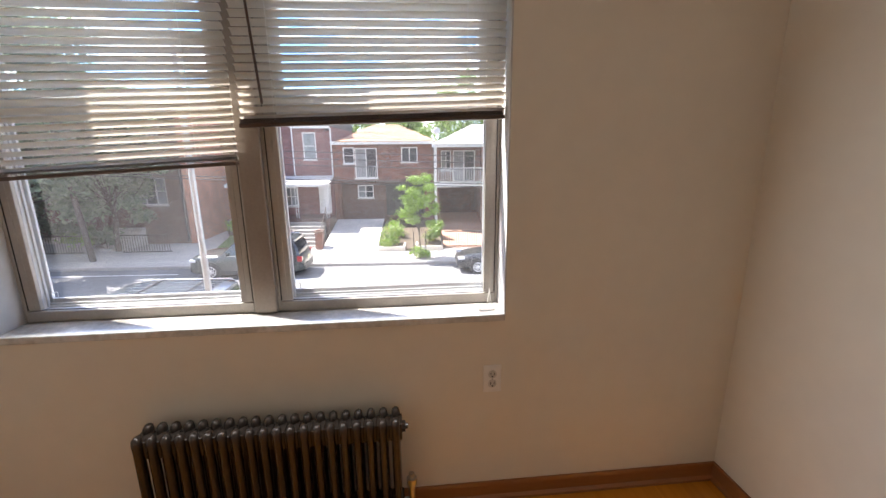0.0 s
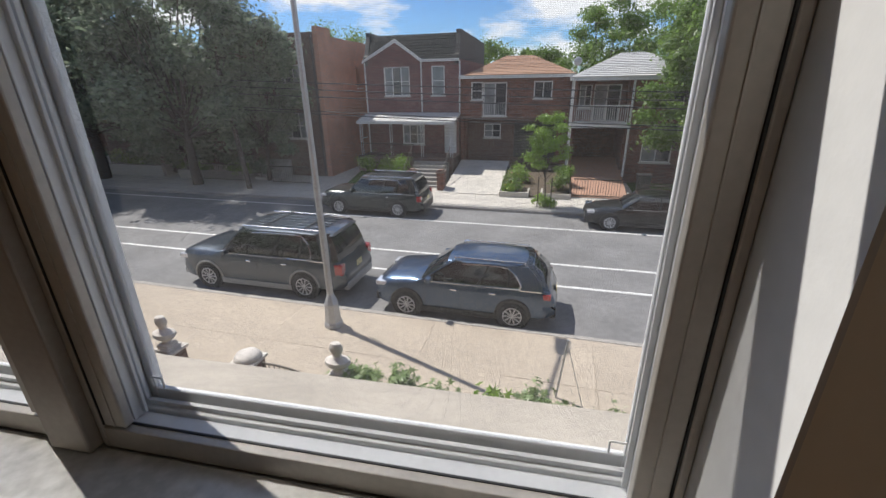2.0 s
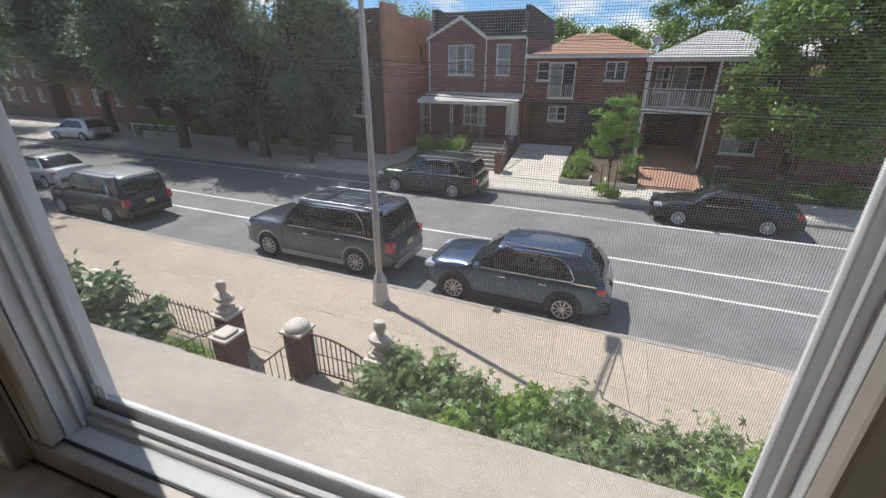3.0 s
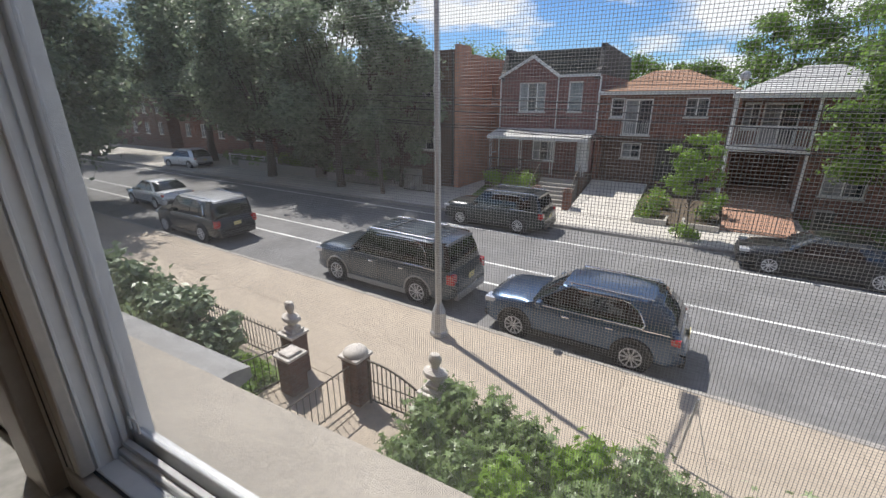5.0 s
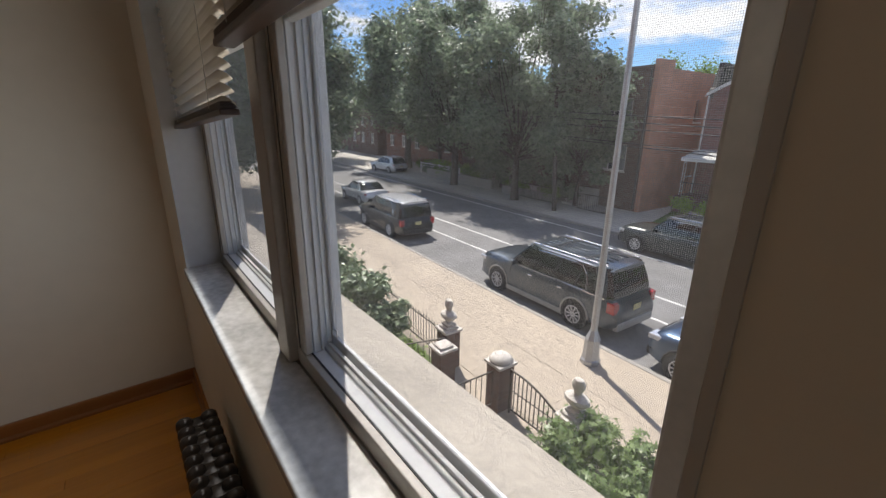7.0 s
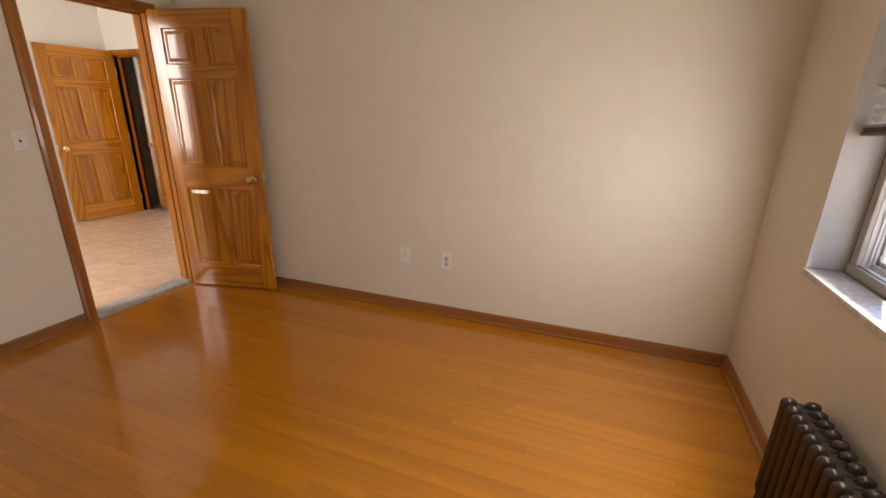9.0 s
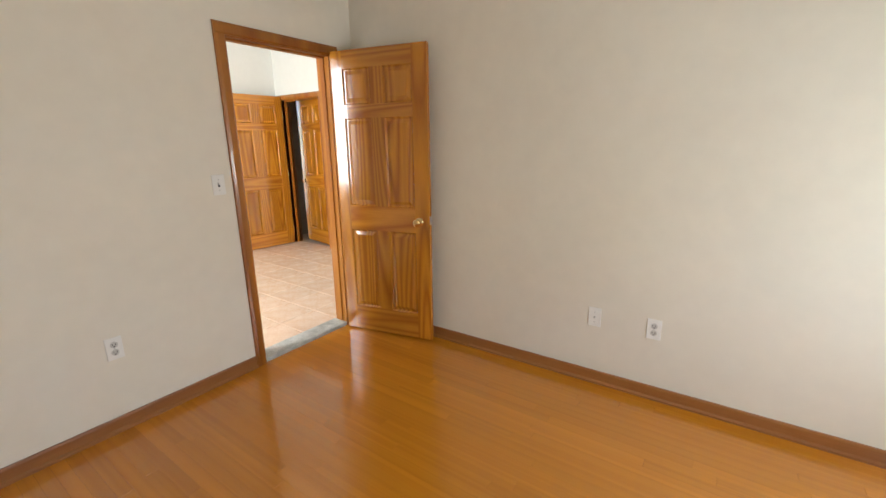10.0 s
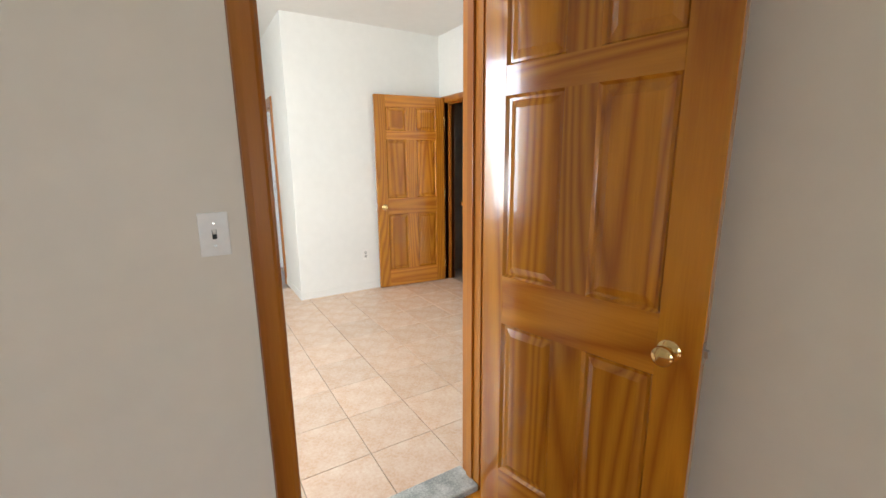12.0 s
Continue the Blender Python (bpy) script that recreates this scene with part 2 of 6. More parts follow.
def lathe(bm, prof, n=16, m=None):
    """Turn (radius, height) points round z."""
    rings = []
    for r, z in prof:
        rings.append([bm.verts.new((r * math.cos(2 * math.pi * k / n), r * math.sin(2 * math.pi * k / n), z)) for k in range(n)])
    for a, b in zip(rings, rings[1:]):
        for k in range(n):
            bm.faces.new((a[k], a[(k + 1) % n], b[(k + 1) % n], b[k]))
    bm.faces.new(list(reversed(rings[0])))
    bm.faces.new(rings[-1])
    vs = [v for r in rings for v in r]
    if m is not None:
        bmesh.ops.transform(bm, matrix=m, verts=vs)
    return vs


def prism(bm, pts, axis, a, b):
    """Extrude a closed outline of 2D points along one axis from a to b."""
    def at(p, v):
        q = list(p)
        q.insert(axis, v)
        return bm.verts.new(q)
    lo, hi = [at(p, a) for p in pts], [at(p, b) for p in pts]
    n = len(pts)
    fs = [bm.faces.new(lo), bm.faces.new(list(reversed(hi)))]
    fs += [bm.faces.new((lo[k], hi[k], hi[(k + 1) % n], lo[(k + 1) % n])) for k in range(n)]
    bmesh.ops.recalc_face_normals(bm, faces=fs)
    return lo + hi


def ball(bm, c, r, sx=1, sy=1, sz=1, seg=12, rings=8):
    vs = bmesh.ops.create_uvsphere(bm, u_segments=seg, v_segments=rings, radius=r)["verts"]
    bmesh.ops.transform(bm, matrix=Matrix.Translation(c) @ Matrix.Diagonal((sx, sy, sz, 1)), verts=vs)
    return vs



def B():
    return bmesh.new()


def finish(name, bm, material, smooth=False):
    me = bpy.data.meshes.new(name)
    if smooth:
        for f in bm.faces:
            f.smooth = True
        for e in bm.edges:
            if len(e.link_faces) == 2 and e.calc_face_angle(0) > radians(38):
                e.smooth = False
    bm.to_mesh(me)
    bm.free()
    me.materials.append(material)
    return me


def part(name, bm, material, parent, label="", smooth=False, m=None):
    """One mesh under a thing or a part."""
    ob = new(name, finish(name, bm, material, smooth))
    ob.parent = parent
    if m is not None:
        ob.matrix_basis = m
    return tagged(ob, label)


def thing(name, m, label, category, group=""):
    ob = new(name)
    ob.empty_display_size = 0.1
    ob.matrix_world = m
    return tagged(ob, label, category, group)


def solid(name, bm, material, label, category, group="", kind="", smooth=False, m=None):
    ob = new(name, finish(name, bm, material, smooth))
    if m is not None:
        ob.matrix_world = m
    return tagged(ob, label, category, group, kind)


def structure(name, bm, material, label, category="wall", m=None):
    return solid(name, bm, material, label, category, kind="structure", m=m)


I4 = Matrix.Identity(4)
AT = Matrix.Translation
OUT = Matrix.Rotation(radians(-3.3), 4, "Z")  # the street runs a little askew to the room

# ---- the room: floor z 0, window wall face y 0 ----
WX, EX, SY, CZ = -2.352, 0.965, -3.925, 2.70
WL, WR, WB, WT = -1.762, 0.0, 0.80, 2.28  # window opening
DL, DR, DT = -2.06, -1.337, 2.012        # doorway in the south wall
T = 0.12

bm = B()
box(bm, WX - 0.3, WL, 0, 0.215, -0.3, CZ + 0.2)
box(bm, WR, EX + 0.3, 0, 0.215, -0.3, CZ + 0.2)
box(bm, WL, WR, 0, 0.215, -0.3, WB)
box(bm, WL, WR, 0, 0.215, WT, CZ + 0.2)
wall_north = structure("wall_north", bm, WALL, "cream painted wall below and beside the window")
bm = B()
box(bm, WX - T, WX, SY - T, -0.0, -0.2, CZ + 0.1)
# the west wall stands one degree out of square
ASKEW = AT((WX, 0, 0)) @ Matrix.Rotation(radians(1.0), 4, "Z") @ AT((-WX, 0, 0))
structure("wall_west", bm, WALL, "cream painted plain bedroom wall", m=ASKEW)
bm = B()
box(bm, EX, EX + T, SY - T, -0.0, -0.2, CZ + 0.1)
structure("wall_east", bm, WALL, "cream painted plain bedroom wall")
bm = B()
box(bm, WX, DL - 0.02, SY - T, SY, -0.2, CZ + 0.1)
box(bm, DR + 0.02, EX, SY - T, SY, -0.2, CZ + 0.1)
box(bm, DL - 0.02, DR + 0.02, SY - T, SY, DT + 0.02, CZ + 0.1)
structure("wall_south", bm, WALL, "cream painted wall with the doorway")
bm = B()
box(bm, WX - T, EX + T, SY - T, 0.0, CZ, CZ + 0.08)
structure("ceiling", bm, CEIL, "flat white painted ceiling", "ceiling")
bm = B()
box(bm, WX, EX, SY, 0, -0.12, -0.012)
floor = structure("floor", bm, OAK, "glossy orange-brown oak strip floor", "floor")


def baseboard(name, a, b, inward):
    """Board with a rounded top and a quarter-round shoe, from a to b along a wall."""
    a, b = Vector((*a, 0)), Vector((*b, 0))
    d = (b - a).normalized()
    rot = Matrix(((d.x, inward[0], 0, a.x), (d.y, inward[1], 0, a.y), (0, 0, 1, 0), (0, 0, 0, 1)))
    bm = B()
    prof = [(0.0, 0.0), (0.026, 0.0), (0.026, 0.012), (0.014, 0.02), (0.014, 0.066), (0.011, 0.078), (0.004, 0.077), (0.0, 0.077)]
    prism(bm, prof, 0, 0.0, (b - a).length)
    bmesh.ops.recalc_face_normals(bm, faces=bm.faces)
    return structure(name, bm, BASE, "stained wooden baseboard with shoe moulding", "baseboard", rot)


baseboard("baseboard", (WX + 0.0685, SY), (WX, 0), (0.99985, 0.01745))
baseboard("baseboard", (WX + 0.014, 0), (EX, 0), (0, -1))
baseboard("baseboard", (EX, 0), (EX, SY), (-1, 0))
baseboard("baseboard", (DR + 0.075, SY), (EX, SY), (0, 1))
baseboard("baseboard", (WX + 0.014, SY), (DL - 0.075, SY), (0, 1))

# marble stool inside the window
bm = B()
box(bm, WL + 0.002, WR - 0.002, -0.012, 0.119, WB - 0.002, 0.826, 0.004)
structure("window_stool", bm, MARBLE, "white veined marble window sill", "sill")
# grey-white plaster lining of the window reveal
for nm, xa, xb, za, zb in (("window_reveal", WR - 0.004, WR + 0.001, 0.826, WT), ("window_reveal", WL - 0.001, WL + 0.004, 0.826, WT), ("window_reveal", WL + 0.004, WR - 0.004, WT - 0.004, WT + 0.001)):
    bm = B()
    box(bm, xa, xb, -0.002, 0.1195, za, zb)
    structure(nm, bm, REVEAL, "grey-white painted plaster reveal of the window", "trim")
# stone sill outside and the outer wall below
bm = B()
prism(bm, [(0.223, 0.72), (0.223, 0.852), (0.425, 0.765), (0.425, 0.69), (0.30, 0.69), (0.30, 0.72)], 0, -2.6, 0.9)
bmesh.ops.recalc_face_normals(bm, faces=bm.faces)
structure("stone_ledge", bm, STONE, "pale stone ledge outside the window", "ledge")
bm = B()
box(bm, WL, WR, 0.15, 0.222, WB + 0.001, 0.858, 0.002)
structure("window_subsill", bm, VINYL, "white sub-sill under the window frame", "sill")


# ---- windows ----
def ring(bm, x0, x1, z0, z1, y0, y1, w, wb=None, bevel=0.003):
    """Rectangular frame; w: stile width, wb: bottom rail height."""
    wb = wb or w
    box(bm, x0, x0 + w, y0, y1, z0, z1, bevel)
    box(bm, x1 - w, x1, y0, y1, z0, z1, bevel)
    box(bm, x0 + w, x1 - w, y0, y1, z0, z0 + wb, bevel)
    box(bm, x0 + w, x1 - w, y0, y1, z1 - w, z1, bevel)


def window(name, x0, x1, label):
    w = thing(name, AT((0, 0, 0)), label, "window")
    tagged(w, kind="structure")
    z0, z1 = 0.83, WT - 0.005
    bm = B()
    ring(bm, x0, x1, z0 - 0.004, z1, 0.12, 0.138, 0.011, 0.04, 0.002)
    part("inner_frame", bm, FRAMEG, w)
    for xa, k in ((x0 + 0.0138, 1), (x1 - 0.0138, -1)):
        bm = B()
        box(bm, xa, xa + 0.042 * k, 0.122, 0.1383, z0 + 0.0395, z1 - 0.02, 0.003)
        box(bm, xa + 0.02 * k, xa + 0.023 * k, 0.1205, 0.123, z0 + 0.041, z1 - 0.02, 0.0005)
        part("sash_stile", bm, FRAMEG, w)
    bm = B()
    ring(bm, x0 + 0.002, x1 - 0.002, z0, z1, 0.165, 0.222, 0.034, 0.03)
    ring(bm, x0 + 0.03, x1 - 0.03, z0 + 0.028, z1 - 0.03, 0.178, 0.186, 0.012, 0.02, 0.001)
    part("outer_frame", bm, VINYL, w)
    bm = B()
    box(bm, x0 + 0.036, x1 - 0.036, 0.1395, 0.164, z0 + 0.002, 0.866, 0.002)
    box(bm, x0 + 0.036, x1 - 0.036, 0.170, 0.191, z0 + 0.002, 0.869, 0.003)
    part("sill_track", bm, VINYL, w, "white sill with a track groove")
    for xa, k in ((x0 + 0.004, 1), (x1 - 0.004, -1)):
        bm = B()
        box(bm, xa, xa + 0.046 * k, 0.1386, 0.1645, z0 + 0.004, z1 - 0.03, 0.001)
        box(bm, xa + 0.0455 * k, xa + 0.05 * k, 0.1405, 0.1445, z0 + 0.04, z1 - 0.03, 0.001)
        box(bm, xa + 0.0455 * k, xa + 0.053 * k, 0.1585, 0.1635, z0 + 0.04, z1 - 0.03, 0.001)
        part("jamb_track", bm, VINYL, w, "white side track of the sash")
    mid = 1.60
    # the lower sash is pushed up behind the blind
    for nm, a, b, yy in (("lower_sash", 1.55, 2.25, 0.141), ("upper_sash", mid - 0.02, z1 - 0.03, 0.166)):
        bm = B()
        ring(bm, x0 + 0.044, x1 - 0.044, a, b, yy - 0.002, yy + 0.024, 0.034, 0.046, 0.004)
        s = part(nm, bm, VINYL, w)
        bm = B()
        ring(bm, x0 + 0.076, x1 - 0.076, a + 0.044, b - 0.032, yy + 0.004, yy + 0.014, 0.006, 0.006, 0.001)
        part("glazing_bead", bm, VINYL, s)
        bm = B()
        box(bm, x0 + 0.072, x1 - 0.072, yy + 0.008, yy + 0.012, a + 0.04, b - 0.03)
        g = part("pane", bm, GLASS, s)
        g.visible_shadow = False
    bm = B()
    box(bm, x0 + 0.0111, x0 + 0.0137, 0.1215, 0.127, z0 + 0.04, z1 - 0.02)
    box(bm, x1 - 0.0137, x1 - 0.0111, 0.1215, 0.127, z0 + 0.04, z1 - 0.02)
    box(bm, x0 + 0.0137, x1 - 0.0137, 0.1350, 0.1385, z0 + 0.0362, z0 + 0.038)
    part("gasket", bm, RUBBER, w)
    # insect screen in its own thin frame, outside the sash
    bm = B()
    ring(bm, x0 + 0.036, x1 - 0.036, 0.862, mid + 0.03, 0.192, 0.202, 0.014, 0.03, 0.002)
    sf = part("screen_frame", bm, VINYL, w)
    bm = B()
    for sx in (x0 + 0.05, x1 - 0.05):
        k = 1 if sx < (x0 + x1) / 2 else -1
        rod(bm, (sx, 0.189, 0.897), (sx, 0.189, 0.917), 0.0016, 6)
        rod(bm, (sx, 0.189, 0.917), (sx + 0.022 * k, 0.189, 0.917), 0.0016, 6)
        rod(bm, (sx + 0.022 * k, 0.189, 0.917), (sx + 0.022 * k, 0.189, 0.897), 0.0016, 6)
    part("pull_tab", bm, PLATE, sf)
    return w, sf


win_r, screen_r = window("window_1", -0.862, -0.004, "white sash window with a brown-grey inner frame")
win_l, screen_l = window("window_2", WL + 0.004, -0.942, "white sash window with a brown-grey inner frame")
bm = B()
box(bm, -0.942, -0.862, 0.098, 0.222, 0.829, WT - 0.004, 0.004)
structure("window_mullion", bm, ALU, "brown-grey metal mullion between the windows", "mullion")

WIRE = mat("screen_wire", (0.22, 0.22, 0.225), 0.6, 0.0, vary=0.02)


def screen(parent, x0, x1, z0, z1, pitch, half):
    """Woven fly screen: crossing thin wires."""
    vs, fs = [], []

    def wire(p, q, along):
        k = len(vs)
        for c in (p, q):
            for dy, dn in ((-half, 0), (0, half), (half, 0), (0, -half)):
                vs.append((c[0] + dn, c[1] + dy, c[2]) if along == "z" else (c[0], c[1] + dy, c[2] + dn))
        fs.extend((k + i, k + (i + 1) % 4, k + 4 + (i + 1) % 4, k + 4 + i) for i in range(4))
    x = x0
    while x < x1:
        wire((x, 0.197, z0), (x, 0.197, z1), "z")
        x += pitch
    z = z0
    while z < z1:
        wire((x0, 0.1974, z), (x1, 0.1974, z), "x")
        z += pitch
    me = bpy.data.meshes.new("screen_mesh")
    me.from_pydata(vs, [], fs)
    me.materials.append(WIRE)
    ob = new("screen_mesh", me)
    ob.parent = parent
    return tagged(ob, kind="stuff")


screen(screen_r, -0.82, -0.045, 0.876, 1.62, 0.0016, 0.0001)
screen(screen_l, -1.715, -0.985, 0.876, 1.62, 0.0016, 0.0001)


# ---- blinds ----
def blind(x0, x1, zb0, zb1, label, wand=None):
    """Slatted blind, its bottom rail at heights zb0 (west) and zb1 (east)."""
    b = thing("window_blind", AT((0, 0, 0)), label, "blind", "window blinds")
    L = x1 - x0
    bm = B()
    n = 6
    pts = [(-0.015 + 0.03 * k / n, 0.0035 * (1 - (2 * k / n - 1) ** 2)) for k in range(n + 1)]
    prev = None
    for y, z in pts:
        row = (bm.verts.new((0, y, z)), bm.verts.new((1, y, z)))
        row2 = (bm.verts.new((0, y, z - 0.0009)), bm.verts.new((1, y, z - 0.0009)))
        if prev:
            bm.faces.new((prev[0][0], row[0], row[1], prev[0][1]))
            bm.faces.new((prev[1][0], prev[1][1], row2[1], row2[0]))
        else:
            bm.faces.new((row[0], row[1], row2[1], row2[0]))
        prev = (row, row2)
    bm.faces.new((prev[0][1], prev[0][0], prev[1][0], prev[1][1]))
    slat = finish("slat", bm, SLAT)
    top = WT - 0.05
    z = 0.0
    lean = (zb1 - zb0) / L
    k = 0
    while zb0 + 0.022 + 0.0265 * k < top:
        ob = new("slat", slat)
        ob.parent = b
        f = max(0.0, 1 - k / 16)
        ob.matrix_basis = Matrix.LocRotScale((x0, 0.055, zb0 + 0.030 + 0.0265 * k), Euler((radians(-33 + random.uniform(-2.5, 2.5)), -math.atan(lean) * f + random.uniform(-0.002, 0.002), 0)), (L, 1, 1))
        k += 1
    rot = Matrix.LocRotScale((x0, 0.055, zb0), Euler((0, -math.atan(lean), 0)), None)
    bm = B()
    box(bm, 0, L, -0.019, 0.019, 0.0, 0.013, 0.003)
    part("bottom_rail", bm, RAILB, b, "dark brown bottom rail", m=rot)
    bm = B()
    for i in range(5):
        box(bm, 0.002, L - 0.002, -0.016, 0.016, 0.0145 + 0.0028 * i, 0.0158 + 0.0028 * i)
    part("stacked_slats", bm, RAILB, b, "slats stacked on the rail", m=rot)
    bm = B()
    box(bm, x0, x1, 0.03, 0.08, WT - 0.045, WT - 0.005, 0.002)
    part("head_rail", bm, SLAT, b)
    for fx in (0.13, 0.85):
        bm = B()
        for dy in (-0.0165, 0.0165):
            rod(bm, (x0 + L * fx, 0.055 + dy, zb0 + 0.02 + lean * L * fx), (x0 + L * fx, 0.055 + dy, WT - 0.03), 0.0008, 5)
        part("ladder_cord", bm, PLATE, b)
    if wand:
        bm = B()
        rod(bm, (x0 + wand[0], 0.03, WT - 0.06), (x0 + wand[1], 0.022, wand[2]), 0.0042, 8)
        part("tilt_wand", bm, RAILB, b, "dark tilt wand")
    return b


blind(-0.902, -0.008, 1.507, 1.535, "beige slatted blind half raised over the window", (0.04, 0.085, 1.58))
blind(-1.752, -0.925, 1.338, 1.386, "beige slatted blind half raised, hanging slightly askew")
# cord cleat and tassel on the stool at the east end
bm = B()
rod(bm, (-0.052, 0.085, 0.829), (-0.05, 0.06, 0.905), 0.0018, 6)
rod(bm, (-0.05, 0.06, 0.905), (-0.035, 0.085, 0.83), 0.0018, 6)
rod(bm, (-0.095, 0.03, 0.833), (-0.035, 0.03, 0.833), 0.005, 8)
solid("blind_cord", bm, PLATE, "loop of white blind cord lying on the marble sill", "cord")


# ---- radiator ----
def radiator(x0, x1, n):
    r = thing("radiator", AT((x0, -0.084, 0)), "dark bronze cast-iron column radiator standing under the window", "radiator")
    p = (x1 - x0) / n
    bm = B()
    for y in (-0.034, 0.034):
        prof = [(0.010, 0.075), (0.0155, 0.1), (0.0155, 0.44), (0.0165, 0.462), (0.0145, 0.477), (0.009, 0.484), (0.002, 0.486)]
        vs = lathe(bm, prof, 12)
        bmesh.ops.transform(bm, matrix=AT((0, y, 0)) @ Matrix.Diagonal((1, 1.5, 1, 1)), verts=vs)
    for z, h in ((0.428, 0.034), (0.1, 0.03)):
        box(bm, -p / 2, p / 2, -0.034, 0.034, z - h, z + h, 0.004)
        rod(bm, (-p / 2, 0, z), (p / 2, 0, z), 0.026, 12)
    col = finish("section", bm, IRON, True)
    for k in range(n):
        ob = new("section", col)
        ob.parent = r
        ob.matrix_basis = AT((p * (k + 0.5), 0, 0))
    for k in (0, n - 1):
        for y in (-0.034, 0.034):
            bm = B()
            rod(bm, (p * (k + 0.5), y, 0.0), (p * (k + 0.5), y, 0.09), 0.017, 10, 0.012)
            part("foot", bm, IRON, r)
    bm = B()
    rod(bm, (x1 - x0 - 0.002, 0, 0.43), (x1 - x0 + 0.012, 0, 0.43), 0.02, 6)
    rod(bm, (x1 - x0 + 0.012, 0, 0.43), (x1 - x0 + 0.022, 0, 0.43), 0.01, 8)
    part("plug", bm, IRON, r)
    bm = B()
    rod(bm, (x1 - x0 - 0.002, 0, 0.095), (x1 - x0 + 0.035, 0, 0.095), 0.014, 10)
    rod(bm, (x1 - x0 + 0.03, 0, 0.0), (x1 - x0 + 0.03, 0, 0.17), 0.013, 10)
    rod(bm, (x1 - x0 + 0.03, 0, 0.17), (x1 - x0 + 0.03, 0, 0.2), 0.02, 8)
    rod(bm, (x1 - x0 + 0.03, 0, 0.2), (x1 - x0 + 0.03, 0, 0.22), 0.011, 8)
    part("valve", bm, SCREW, r, "metal valve and supply pipe", smooth=True)
    return r


radiator(-1.328, -0.402, 20)


# ---- wall plates ----
def plate(name, m, kind, label, group):
    """Wall plate in its own xz plane, facing -y locally."""
    t = thing(name, m, label, "outlet" if kind == "outlet" else "switch" if kind == "switch" else "socket", group)
    bm = B()
    box(bm, -0.036, 0.036, -0.006, 0.0, -0.058, 0.058, 0.0022)
    part("cover_plate", bm, PLATE, t)
    if kind == "outlet":
        for z in (-0.02, 0.02):
            bm = B()
            vs = rod(bm, (0, -0.0085, z), (0, -0.004, z), 0.0165, 20)
            s = part("receptacle", bm, RECEPT, t)
            bm = B()
            box(bm, -0.008, -0.0052, -0.0093, -0.008, z - 0.003, z + 0.007)
            box(bm, 0.0052, 0.008, -0.0093, -0.008, z - 0.003, z + 0.007)
            rod(bm, (0, -0.0093, z - 0.009), (0, -0.008, z - 0.009), 0.0036, 8)
            part("slots", bm, DARK, s)
    elif kind == "switch":
        bm = B()
        box(bm, -0.0055, 0.0055, -0.0075, -0.004, -0.0125, 0.0125, 0.001)
        part("bezel", bm, DARK, t)
        bm = B()
        box(bm, -0.0042, 0.0042, -0.018, -0.005, -0.002, 0.009, 0.0015, Matrix.Rotation(radians(-18), 4, "X"))
        part("toggle", bm, PLATE, t)
    else:
        bm = B()
        rod(bm, (0, -0.014, 0), (0, -0.005, 0), 0.0052, 10)
        part("jack", bm, SCREW, t)
    for z in ((-0.0,) if kind == "outlet" else (-0.03, 0.03)):
        bm = B()
        rod(bm, (0, -0.0075, z), (0, -0.0055, z), 0.0032, 8)
        part("screw", bm, SCREW, t)
    return t


RZ = lambda a: Matrix.Rotation(radians(a), 4, "Z")
plate("wall_outlet", AT((-0.045, 0, 0.555)), "outlet", "white double outlet below the window", "wall outlets")
plate("wall_outlet", AT((-0.551, SY, 0.443)) @ RZ(180), "outlet", "white double outlet above the baseboard", "wall outlets")
plate("wall_outlet", ASKEW @ AT((WX, -1.746, 0.416)) @ RZ(90), "outlet", "white double outlet above the baseboard", "wall outlets")
plate("cable_socket", ASKEW @ AT((WX, -2.062, 0.418)) @ RZ(90), "cable", "white cable socket plate beside an outlet", "")
plate("light_switch", AT((-1.183, SY, 1.2)) @ RZ(180), "switch", "white toggle light switch beside the doorway", "")


# ---- doors ----
def raised_panel(bm, x0, x1, z0, z1, y, s):
    """Fielded panel on one face (s: -1 or 1 outward in y)."""
    g = 0.032
    a = [bm.verts.new((x, y - s * 0.011, z)) for x, z in ((x0, z0), (x1, z0), (x1, z1), (x0, z1))]
    i1 = [bm.verts.new((x, y - s * 0.011, z)) for x, z in ((x0 + 0.009, z0 + 0.009), (x1 - 0.009, z0 + 0.009), (x1 - 0.009, z1 - 0.009), (x0 + 0.009, z1 - 0.009))]
    i2 = [bm.verts.new((x, y - s * 0.002, z)) for x, z in ((x0 + g, z0 + g), (x1 - g, z0 + g), (x1 - g, z1 - g), (x0 + g, z1 - g))]
    fs = []
    for p, q in ((a, i1), (i1, i2)):
        for k in range(4):
            fs.append(bm.faces.new((p[k], p[(k + 1) % 4], q[(k + 1) % 4], q[k])))
    fs.append(bm.faces.new(i2))
    for f in fs:
        f.normal_update()
        if f.normal.y * s < 0:
            f.normal_flip()


def sticking(bm, x0, x1, z0, z1, y, s):
    """Sloped moulding round a panel opening."""
    d = 0.008
    o = [bm.verts.new((x, y, z)) for x, z in ((x0 - d, z0 - d), (x1 + d, z0 - d), (x1 + d, z1 + d), (x0 - d, z1 + d))]
    i = [bm.verts.new((x, y - s * 0.0112, z)) for x, z in ((x0, z0), (x1, z0), (x1, z1), (x0, z1))]
    for k in range(4):
        f = bm.faces.new((o[k], o[(k + 1) % 4], i[(k + 1) % 4], i[k]))
        f.normal_update()
        if f.normal.y * s < 0:
            f.normal_flip()


